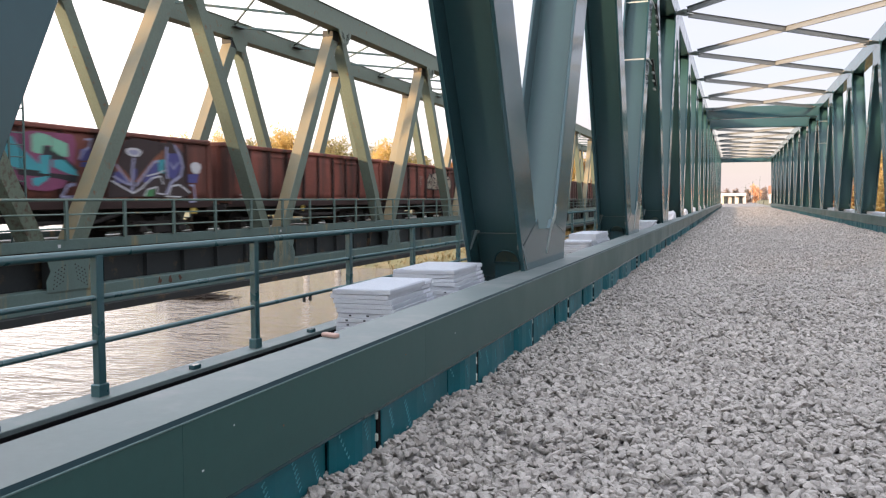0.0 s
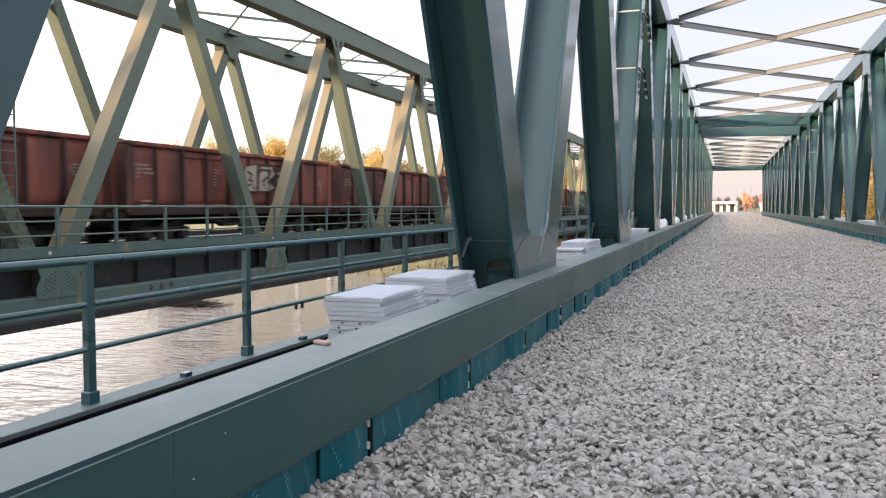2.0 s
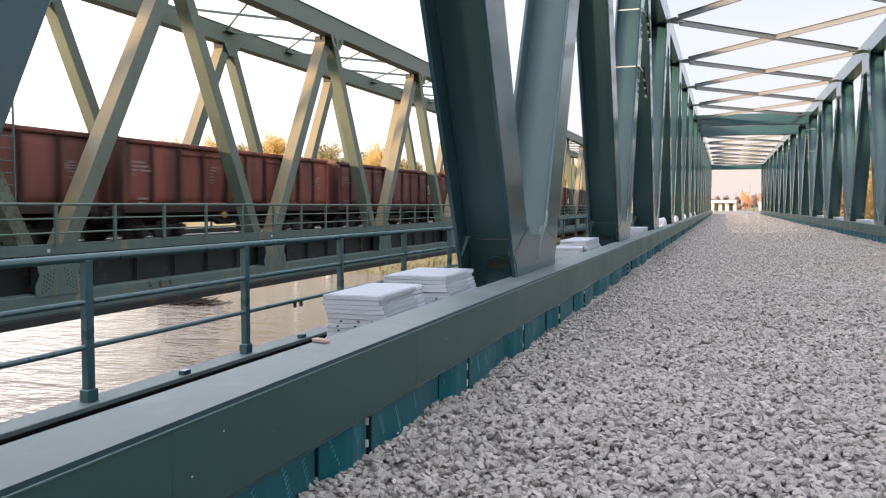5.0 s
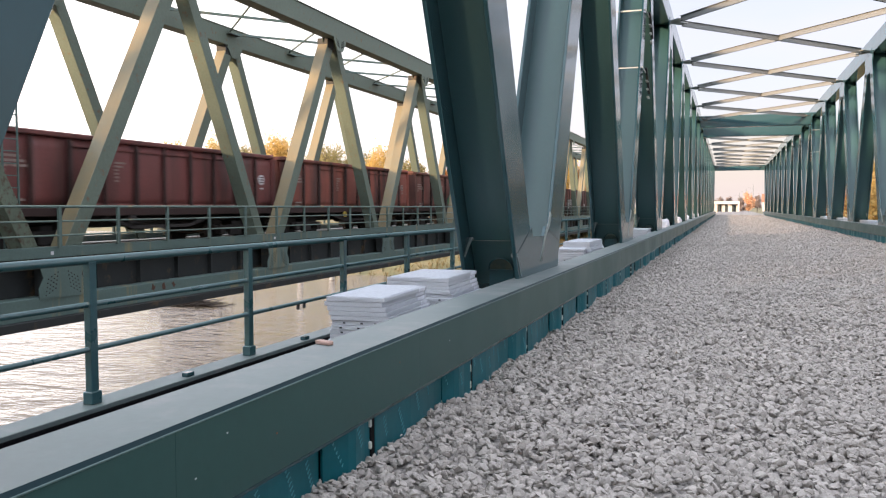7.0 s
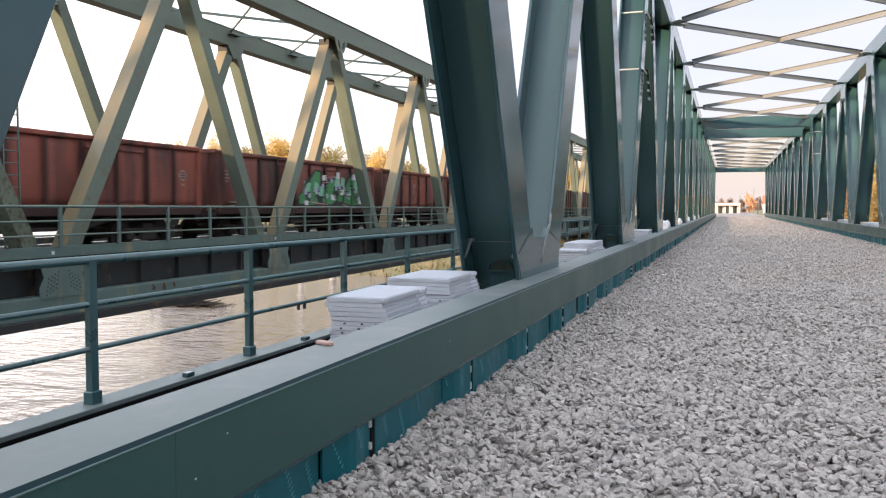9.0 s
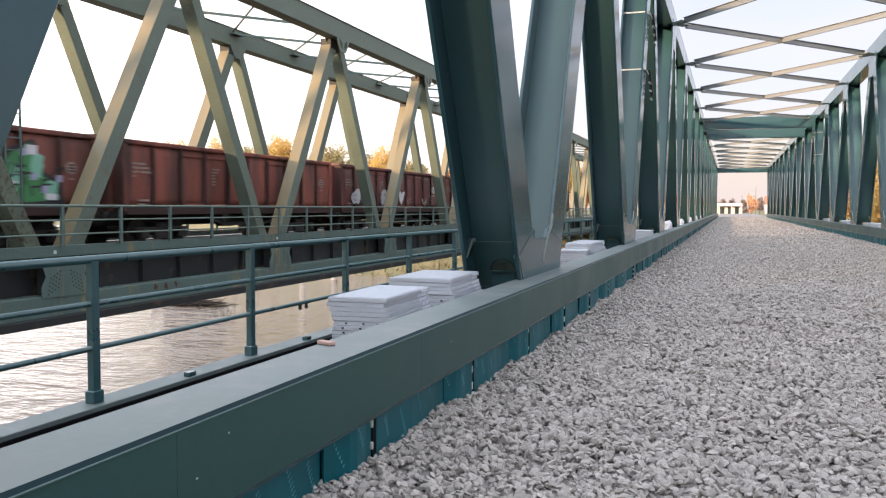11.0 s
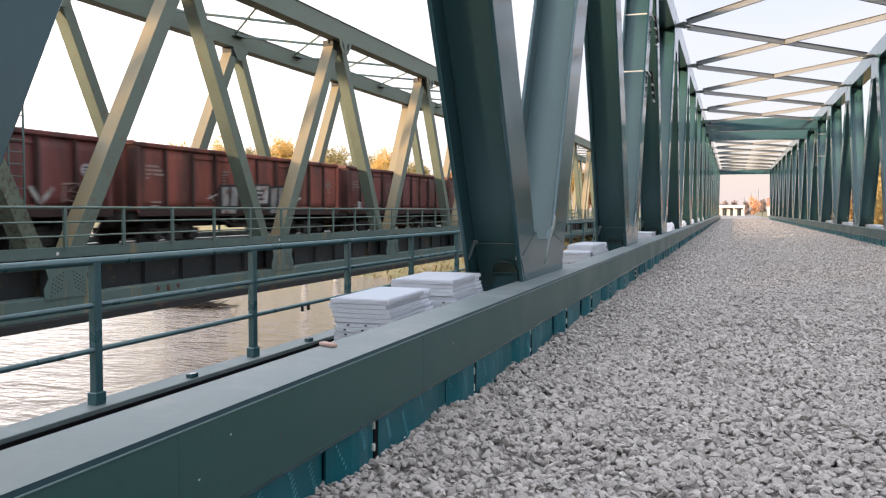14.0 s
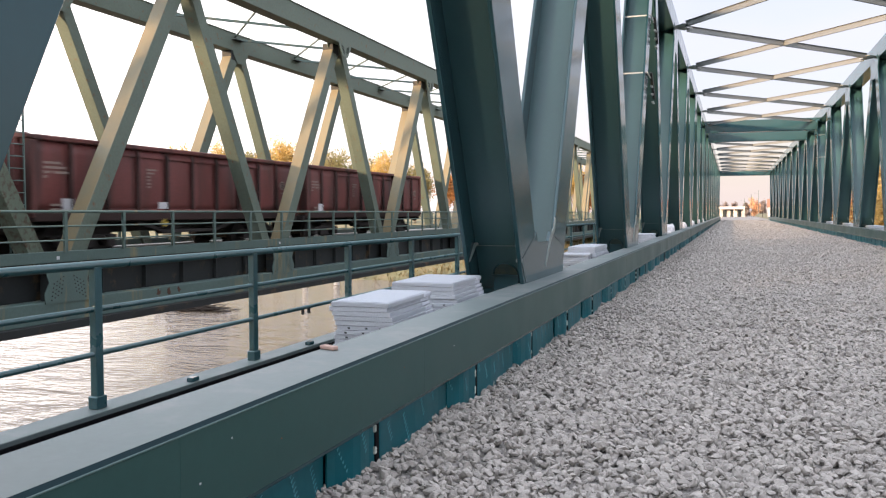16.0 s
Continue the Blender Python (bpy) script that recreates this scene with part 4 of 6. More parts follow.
def track():
    t = thing("railway_track", "rusty steel rails on dark timber sleepers", "railway track")
    me = mesh_of("sleeper", boxed(-1.3, 1.3, -0.12, 0.12, -0.2, 0, 0.01), TIMBER)
    for k in range(200):
        s = part("sleeper", me, None, t)
        s.location = (TRACK_X, -10 + 0.68 * k, RAIL_Z - 0.15)
    for x in (-0.75, 0.75):
        bm = bmesh.new()
        box(bm, x - 0.035, x + 0.035, -12, 130, -0.04, 0, 0.006)
        box(bm, x - 0.008, x + 0.008, -12, 130, -0.13, -0.04)
        box(bm, x - 0.065, x + 0.065, -12, 130, -0.15, -0.13)
        r = part("rail", bm, RAILSTEEL, t)
        r.location = (TRACK_X, 0, RAIL_Z)


track()
for y in (-7.5, 67.8, 128.0):
    p = thing("bridge_pier", "pale concrete pier under the old bridge", "bridge pier", "piers")
    part("shaft", boxed(-21.2, -14.5, y - 1.1, y + 1.1, -7.5, -1.8, 0.1), CONCRETE, p)
p = thing("bridge_pier", "pale concrete pier under the new bridge", "bridge pier", "piers")
part("shaft", boxed(-2.8, 6.0, 59.6, 62.4, -7.5, -1.35, 0.1), CONCRETE, p)


# ---------------------------------------------------------------- the goods train
PITCH, BODY = 13.88, 12.8
SIDE = 1.45


def blob(bm, x, y, z, ry, rz, seed, wobble=0.18, n=22, tilt=0.0):
    """A flat sprayed patch with an uneven round outline."""
    pts = []
    x += 0.0008 * len(bm.faces)
    for i in range(n):
        a = 2 * math.pi * i / n
        r = 1 + wobble * math.sin(3 * a + seed) + wobble * 0.6 * math.sin(5 * a + seed * 2.3)
        u, v = ry * r * math.cos(a), rz * r * math.sin(a)
        pts.append((x, y + u + tilt * v, z + v))
    bm.faces.new([bm.verts.new(q) for q in pts])
    return bm


def stroke(bm, x, pts, w):
    """A sprayed stroke of width w through points (y, z): one ribbon, mitred at its bends, each stroke a little above the last."""
    x += 0.0003 * len(bm.faces)
    q = [Vector((0, c, d)) for c, d in pts]
    ways = [(v - u).normalized() for u, v in zip(q, q[1:])]
    q[0], q[-1] = q[0] - ways[0] * w * 0.3, q[-1] + ways[-1] * w * 0.3
    rails = []
    for i, c in enumerate(q):
        near, far = ways[max(0, i - 1)], ways[min(i, len(ways) - 1)]
        mid = (near + far).normalized() if (near + far).length > 0.3 else far
        side = Vector((0, -mid.z, mid.y)) * (w / 2) / max(0.6, mid.dot(far))
        rails.append([bm.verts.new(Vector((x, 0, 0)) + c + o) for o in (-side, side)])
    for u, v in zip(rails, rails[1:]):
        bm.faces.new((u[0], v[0], v[1], u[1]))
    return bm


def spray(bm, mat, w, label):
    """Links every separate sprayed shape of a bmesh as a part of its own."""
    bm.verts.index_update()
    left = set(bm.faces)
    while left:
        group, todo = [], [min(left, key=lambda f: f.verts[0].index)]
        left.discard(todo[0])
        while todo:
            f = todo.pop()
            group.append(f)
            for e in f.edges:
                for o in e.link_faces:
                    if o in left:
                        left.discard(o)
                        todo.append(o)
        vs = sorted({v for f in group for v in f.verts}, key=lambda v: v.index)
        at = {v: i for i, v in enumerate(vs)}
        me = bpy.data.meshes.new("graffiti")
        me.from_pydata([v.co[:] for v in vs], [], [[at[v] for v in f.verts] for f in group])
        me.materials.append(mat)
        part("graffiti", me, None, w, label)
    bm.free()


def bogie(parent, y):
    bm = bmesh.new()
    for s in (-1, 1):
        box(bm, s * 1.02 - 0.06, s * 1.02 + 0.06, y - 1.25, y + 1.25, 0.52, 0.68, 0.02)
        box(bm, s * 1.02 - 0.08, s * 1.02 + 0.08, y - 0.35, y + 0.35, 0.3, 0.6, 0.03)
        for w in (-0.9, 0.9):
            box(bm, s * 1.06 - 0.13, s * 1.06 + 0.13, y + w - 0.16, y + w + 0.16, 0.34, 0.66, 0.03)
    box(bm, -1.05, 1.05, y - 0.22, y + 0.22, 0.5, 0.82, 0.02)
    b = part("bogie", bm, SOOT, parent)
    for w in (-0.9, 0.9):
        for s in (-1, 1):
            bm = bmesh.new()
            rod(bm, (s * 0.70, y + w, 0.46), (s * 0.83, y + w, 0.46), 0.46, 28)
            rod(bm, (s * 0.66, y + w, 0.46), (s * 0.70, y + w, 0.46), 0.49, 28)
            part("wheel", bm, SOOT, b)
        part("axle", rod(bmesh.new(), (-0.9, y + w, 0.46), (0.9, y + w, 0.46), 0.08, 12), SOOT, b)


def wagon_parts(w, paint, doors):
    """Four-axle open wagon, its near end at the origin, running along y; rail level at z = 0."""
    lo, hi, top = 1.06, 1.28, 3.24
    n = 10
    step = BODY / n
    inner = SIDE - 0.08
    for s in (-1, 1):
        for k in range(n):
            y0, y1 = k * step, (k + 1) * step
            # flank sheet pressed slightly outward
            bm = bmesh.new()
            rows = []
            for j in range(7):
                row = []
                for i in range(5):
                    u, v = i / 4, j / 6
                    out = 0.072 * math.sin(math.pi * u) ** 0.7 * math.sin(math.pi * min(1, v * 1.05)) + 0.012 * noise.noise((k * 3.1 + u * 2, v * 3, s * 5))
                    row.append(bm.verts.new((s * (inner + out), y0 + (y1 - y0) * u, hi + (top - 0.14 - hi) * v)))
                rows.append(row)
            for j in range(6):
                for i in range(4):
                    bm.faces.new((rows[j][i], rows[j][i + 1], rows[j + 1][i + 1], rows[j + 1][i]))
            bmesh.ops.recalc_face_normals(bm, faces=bm.faces)
            bmesh.ops.solidify(bm, geom=bm.faces[:], thickness=0.02 * s)
            bmesh.ops.recalc_face_normals(bm, faces=bm.faces)
            part("side_sheet", bm, paint, w, smooth=True)
            if s > 0 and k in doors:
                for za, zb in ((hi + 0.06, hi + 0.12), (top - 0.36, top - 0.3)):
                    part("door_bar", boxed(inner + 0.02, inner + 0.062, y0 + 0.1, y1 - 0.1, za, zb, 0.008), paint, w)
        for k in range(n + 1):
            y = min(max(k * step, 0.06), BODY - 0.06)
            a, b = sorted((s * inner, s * SIDE))
            bm = bmesh.new()
            wide = 0.045 if 0 < k < n else 0.09
            box(bm, a, b, y - wide, y + wide, lo + 0.1, top - 0.14, 0.015)
            part("side_rib", bm, RIB if 0 < k < n else paint, w)
        a, b = sorted((s * (inner - 0.06), s * (SIDE + 0.01)))
        part("top_rail", boxed(a, b, 0, BODY, top - 0.139, top, 0.03), paint, w)
        part("sole_bar", boxed(a, b, 0, BODY, lo, hi - 0.001, 0.015), SOOT if s < 0 else SOLE, w)
        if s > 0:
            for k in range(2, 9, 2):
                part("door_latch", boxed(SIDE - 0.06, SIDE + 0.03, k * step - 0.02, k * step + 0.02, hi + 0.05, top - 0.25, 0.006), SOOT, w)
    for y in (0.0, BODY - 0.06):
        part("end_wall", boxed(-inner + 0.001, inner - 0.001, y, y + 0.06, hi, top - 0.02), paint, w)
        out = -1 if y == 0 else 1
        e = 0.0 if y == 0 else BODY
        a, b = sorted((e, e + out * 0.1))
        for x in (-0.95, -0.32, 0.32, 0.95):
            part("end_rib", boxed(x - 0.05, x + 0.05, a, b, lo + 0.05, top - 0.06, 0.012), paint, w)
        part("end_rail", boxed(-inner, inner, a, b, top - 0.1, top + 0.04, 0.02), paint, w)
        part("head_stock", boxed(-1.3, 1.3, *sorted((e + out * 0.1, e - out * 0.12)), 0.9, lo + 0.1, 0.01), SOOT, w)
        for x in (-0.875, 0.875):
            bm = bmesh.new()
            rod(bm, (x, e + out * 0.1, 1.04), (x, e + out * 0.42, 1.04), 0.09, 14)
            rod(bm, (x, e + out * 0.42, 1.04), (x, e + out * 0.46, 1.04), 0.22, 18)
            part("buffer", bm, SOOT, w)
    part("floor_plate", boxed(-inner + 0.032, inner - 0.032, 0.061, BODY - 0.061, hi - 0.08, hi - 0.02), INNER, w)
    part("centre_sill", boxed(-0.25, 0.25, 0.3, BODY - 0.3, 0.72, 1.19, 0.01), SOOT, w)
    for s in (-1, 1):
        bm = bmesh.new()
        beam(bm, (s * 1.3, 3.9, 1.02), (s * 1.3, 5.1, 0.72), 0.1, 0.06)
        beam(bm, (s * 1.3, 5.1, 0.72), (s * 1.3, BODY - 5.1, 0.72), 0.1, 0.06)
        beam(bm, (s * 1.3, BODY - 5.1, 0.72), (s * 1.3, BODY - 3.9, 1.02), 0.1, 0.06)
        part("truss_rod", bm, SOOT, w)
    part("brake_cylinder", rod(bmesh.new(), (0.7, 5.6, 0.82), (0.7, 6.5, 0.82), 0.2, 14), SOOT, w)
    part("brake_wheel", rod(bmesh.new(), (SIDE - 0.06, 4.9, 0.98), (SIDE + 0.0, 4.9, 0.98), 0.16, 18), SOOT, w)
    bogie(w, 2.1)
    bogie(w, BODY - 2.1)


def bars(w, y, z, rows, mat=MARK, scale=1.0):
    """Unreadable stencilled lines as plain bars, one part each."""
    for k, wd in enumerate(rows):
        h = z - k * 0.17 * scale
        part("stencil_line", boxed(SIDE - 0.02, SIDE - 0.016, y, y + wd * scale, h, h + 0.09 * scale), mat, w, "faded white stencilled line")


def plate(w, y, z, a, b, mat, name="label_board", label="white label board"):
    return part(name, boxed(SIDE - 0.04, SIDE - 0.005, y - a / 2, y + a / 2, z - b / 2, z + b / 2, 0.004), mat, w, label)


def badge(w, y, z, r, mat):
    """A round stencilled mark: disc with dark lines across, a short line under it."""
    m = part("round_mark", rod(bmesh.new(), (SIDE - 0.05, y, z), (SIDE - 0.012, y, z), r, 20), mat, w, "faded white round mark")
    for k in (-1, 0, 1):
        part("mark_line", boxed(SIDE - 0.013, SIDE - 0.01, y - r * 0.62, y + r * 0.62, z + k * r * 0.45 - 0.02, z + k * r * 0.45 + 0.02), RIB, m, "dark line across the mark")
    part("stencil_line", boxed(SIDE - 0.02, SIDE - 0.012, y - r * 0.5, y + r * 0.5, z - r * 1.85, z - r * 1.5), mat, w, "faded white stencilled line")
    return m


FILM = SIDE + 0.006   # letters lie over the ribs' faces


def patch(bm, x, pts):
    """A flat sprayed patch with a given outline of (y, z)."""
    x += 0.0005 * len(bm.faces)
    bm.faces.new([bm.verts.new((x, y, z)) for y, z in pts])


def graffiti_colour(w):
    """Large colour piece: cyan and mint letters on magenta, then lilac-outlined violet ones."""
    bm = bmesh.new()
    patch(bm, FILM + 0.003, [(4.53, 2.96), (5.13, 2.96), (5.48, 3.02), (6.79, 3.02), (6.88, 2.79), (6.78, 2.04), (6.41, 1.63), (5.9, 1.53), (5.3, 1.57), (5.03, 1.75), (4.54, 2.01)])
    spray(bm, GR_MAGENTA, w, "magenta sprayed background")
    bm = bmesh.new()
    patch(bm, FILM + 0.006, [(4.93, 2.12), (5.62, 2.05), (6.04, 1.99), (6.95, 1.94), (6.87, 1.76), (6.16, 1.87), (5.61, 1.9), (4.98, 1.93)])
    patch(bm, FILM + 0.006, [(5.75, 2.67), (6.1, 2.65), (6.25, 2.39), (6.03, 2.33), (5.77, 2.43)])
    patch(bm, FILM + 0.006, [(6.01, 2.57), (6.44, 2.42), (6.95, 2.13), (6.94, 2.06), (6.37, 2.29), (6.05, 2.4)])
    spray(bm, GR_BLACK, w, "black sprayed shadow")
    bm = bmesh.new()
    patch(bm, FILM + 0.009, [(4.54, 2.8), (4.85, 2.85), (5.06, 2.58), (5.28, 2.46), (5.66, 2.19), (5.65, 2.04), (5.04, 2.08), (4.65, 2.15)])
    patch(bm, FILM + 0.009, [(5.67, 2.43), (6.01, 2.45), (5.95, 1.96), (5.66, 1.98)])
    patch(bm, FILM + 0.009, [(6.09, 2.33), (6.44, 2.35), (6.85, 2.08), (6.93, 1.94), (6.58, 1.99), (6.08, 2.15)])
    patch(bm, FILM + 0.009, [(5.4, 1.84), (5.95, 1.93), (5.88, 1.81), (5.54, 1.64), (5.42, 1.71)])
    spray(bm, GR_CYAN, w, "cyan sprayed letters")
    bm = bmesh.new()
    patch(bm, FILM + 0.012, [(5.42, 2.91), (5.66, 2.99), (6.01, 2.94), (6.05, 2.69), (5.78, 2.67), (5.74, 2.46), (5.52, 2.47), (5.42, 2.53)])
    patch(bm, FILM + 0.012, [(6.05, 2.91), (6.58, 2.77), (6.6, 2.43), (6.38, 2.42), (6.05, 2.57)])
    spray(bm, GR_MINT, w, "mint sprayed letters")
    bm = bmesh.new()
    patch(bm, FILM + 0.015, [(8.65, 2.97), (9.12, 3.1), (10.47, 3.02), (10.66, 3.12), (11.34, 2.77), (11.4, 1.87), (11.73, 1.51), (11.15, 1.36), (9.06, 1.41), (7.98, 1.37), (8.05, 1.97), (8.39, 2.35)])
    spray(bm, GR_SHADE, w, "dark sprayed cloud")
    bm = bmesh.new()
    patch(bm, FILM + 0.018, [(8.32, 2.35), (8.76, 2.04), (8.99, 1.83), (8.68, 1.82), (8.3, 1.97)])
    patch(bm, FILM + 0.018, [(9.07, 1.83), (9.84, 2.47), (10.38, 2.84), (10.37, 2.55), (9.75, 2.24), (9.32, 1.83)])
    spray(bm, GR_RUST, w, "orange sprayed edge")
    bm = bmesh.new()
    patch(bm, FILM + 0.021, [(7.01, 2.65), (7.44, 2.7), (7.36, 2.39), (6.98, 2.33)])
    patch(bm, FILM + 0.021, [(7.03, 2.31), (7.3, 2.33), (7.26, 2.19), (6.99, 2.18)])
    patch(bm, FILM + 0.021, [(8.23, 2.03), (8.38, 2.14), (8.8, 1.88), (8.75, 1.77), (8.29, 1.79)])
    patch(bm, FILM + 0.021, [(9.4, 1.86), (9.93, 2.39), (10.12, 2.41), (10.04, 2.02), (9.58, 1.77)])
    patch(bm, FILM + 0.021, [(10.52, 2.72), (11.09, 2.75), (11.16, 2.28), (10.84, 1.89), (10.55, 2.03)])
    patch(bm, FILM + 0.021, [(8.93, 2.2), (9.15, 2.21), (9.12, 1.89), (8.93, 1.87)])
    patch(bm, FILM + 0.021, [(11.51, 2.12), (12.07, 2.13), (11.96, 1.85), (11.51, 1.85)])
    spray(bm, GR_BLUE, w, "violet-blue sprayed letters")
    bm = bmesh.new()
    patch(bm, FILM + 0.024, [(10.12, 2.5), (10.39, 2.54), (10.35, 2.1), (10.11, 2.14)])
    spray(bm, GR_CYAN, w, "teal sprayed fill")
    bm = bmesh.new()
    patch(bm, FILM + 0.027, [(9.53, 1.58), (9.92, 1.65), (9.86, 1.42), (9.53, 1.41)])
    spray(bm, GR_GREEN, w, "green sprayed fill")
    bm = bmesh.new()
    stroke(bm, FILM + 0.030, [(9.04, 2.49), (8.98, 2.2), (8.94, 1.55)], 0.1)
    stroke(bm, FILM + 0.030, [(8.31, 2.3), (8.61, 2.01), (8.99, 1.66)], 0.06)
    stroke(bm, FILM + 0.030, [(8.2, 1.97), (8.45, 1.87), (8.82, 1.74)], 0.06)
    stroke(bm, FILM + 0.030, [(9.09, 1.71), (9.41, 2.0), (9.88, 2.42), (10.08, 2.47)], 0.07)
    stroke(bm, FILM + 0.030, [(10.51, 2.9), (10.47, 2.38), (10.51, 1.97)], 0.09)
    stroke(bm, FILM + 0.030, [(10.88, 2.98), (11.15, 2.64), (11.25, 2.34), (11.13, 2.05), (10.66, 1.83), (10.44, 1.49)], 0.1)
    stroke(bm, FILM + 0.030, [(10.63, 2.44), (10.81, 2.26), (11.02, 2.46)], 0.05)
    stroke(bm, FILM + 0.030, [(7.19, 2.91), (7.4, 2.94), (7.32, 2.72), (7.12, 2.62), (6.95, 2.39)], 0.06)
    stroke(bm, FILM + 0.030, [(6.77, 1.73), (6.54, 1.68), (6.33, 1.39), (6.72, 1.39)], 0.09)
    stroke(bm, FILM + 0.030, [(11.59, 1.77), (11.79, 1.76), (11.84, 1.27), (11.58, 1.24)], 0.07)
    spray(bm, GR_LILAC, w, "pale lilac sprayed outlines")
    bm = bmesh.new()
    stroke(bm, FILM + 0.033, [(8.11, 1.85), (8.44, 1.71), (8.98, 1.5), (9.38, 1.67)], 0.05)
    stroke(bm, FILM + 0.033, [(9.35, 1.68), (9.82, 1.96), (10.19, 2.02), (10.3, 1.78)], 0.05)
    stroke(bm, FILM + 0.033, [(9.45, 1.43), (9.57, 1.61), (10.0, 1.7), (10.03, 1.5), (10.35, 1.48)], 0.045)
    stroke(bm, FILM + 0.033, [(10.51, 1.45), (10.7, 1.73), (11.07, 1.78), (11.56, 1.54)], 0.05)
    stroke(bm, FILM + 0.033, [(10.4, 1.42), (11.11, 1.4)], 0.04)
    stroke(bm, FILM + 0.033, [(9.57, 2.01), (10.09, 2.11), (10.35, 2.2)], 0.04)
    spray(bm, GR_WHITE, w, "white sprayed outlines")
    bm = bmesh.new()
    blob(bm, FILM + 0.036, 9.04, 2.68, 0.34, 0.13, 6, 0.05)
    blob(bm, FILM + 0.036, 11.91, 2.33, 0.27, 0.19, 0, 0.05)
    spray(bm, GR_WHITE, w, "white sprayed oval")
    bm = bmesh.new()
    blob(bm, FILM + 0.039, 9.04, 2.67, 0.23, 0.07, 6, 0.05)
    spray(bm, GR_LILAC, w, "lilac centre of the oval")
    bm = bmesh.new()
    patch(bm, FILM + 0.042, [(11.58, 1.06), (11.87, 1.06), (11.89, 0.87), (11.59, 0.88)])
    spray(bm, GR_YELLOW, w, "yellow tag")


def graffiti_silver(w):
    """Cream letters with dark inner lines, close together."""
    bm = bmesh.new()
    patch(bm, FILM + 0.003, [(5.19, 1.88), (5.29, 2.47), (5.67, 2.8), (5.99, 2.72), (6.84, 2.91), (7.92, 2.89), (8.3, 2.72), (9.05, 2.7), (9.4, 2.39), (9.39, 1.95), (8.47, 1.69), (8.18, 1.92), (6.98, 1.84), (5.97, 1.84)])
    spray(bm, GR_SHADE, w, "dark outline of the sprayed piece")
    bm = bmesh.new()
    patch(bm, FILM + 0.006, [(5.26, 1.92), (5.35, 2.42), (5.67, 2.75), (5.94, 2.45), (5.97, 1.92)])
    patch(bm, FILM + 0.006, [(6.05, 1.9), (6.09, 2.73), (6.84, 2.84), (6.85, 1.87)])
    patch(bm, FILM + 0.006, [(7.0, 1.9), (7.05, 2.77), (7.9, 2.82), (8.15, 2.55), (7.67, 2.23), (8.14, 2.02), (7.62, 1.89)])
    patch(bm, FILM + 0.006, [(8.21, 2.01), (8.32, 2.65), (8.99, 2.62), (9.3, 2.35), (9.29, 1.98), (8.49, 1.76)])
    spray(bm, GR_CREAM, w, "cream sprayed letters")
    bm = bmesh.new()
    stroke(bm, FILM + 0.009, [(5.54, 2.24), (5.66, 2.41), (5.8, 2.25)], 0.09)
    stroke(bm, FILM + 0.009, [(5.42, 2.29), (5.46, 2.1)], 0.08)
    stroke(bm, FILM + 0.009, [(6.24, 2.57), (6.53, 2.47), (6.31, 2.27), (6.56, 2.25)], 0.1)
    stroke(bm, FILM + 0.009, [(7.0, 2.58), (7.23, 2.68), (7.82, 2.65), (7.63, 2.44), (7.26, 2.25)], 0.1)
    stroke(bm, FILM + 0.009, [(7.63, 2.23), (8.1, 2.45), (8.99, 2.51)], 0.1)
    stroke(bm, FILM + 0.009, [(8.29, 2.22), (8.5, 2.19), (8.44, 2.05), (8.27, 2.08)], 0.12)
    stroke(bm, FILM + 0.009, [(8.88, 2.03), (9.08, 1.97)], 0.07)
    stroke(bm, FILM + 0.009, [(6.14, 2.07), (6.47, 2.12)], 0.06)
    spray(bm, GR_SHADE, w, "dark inner lines")


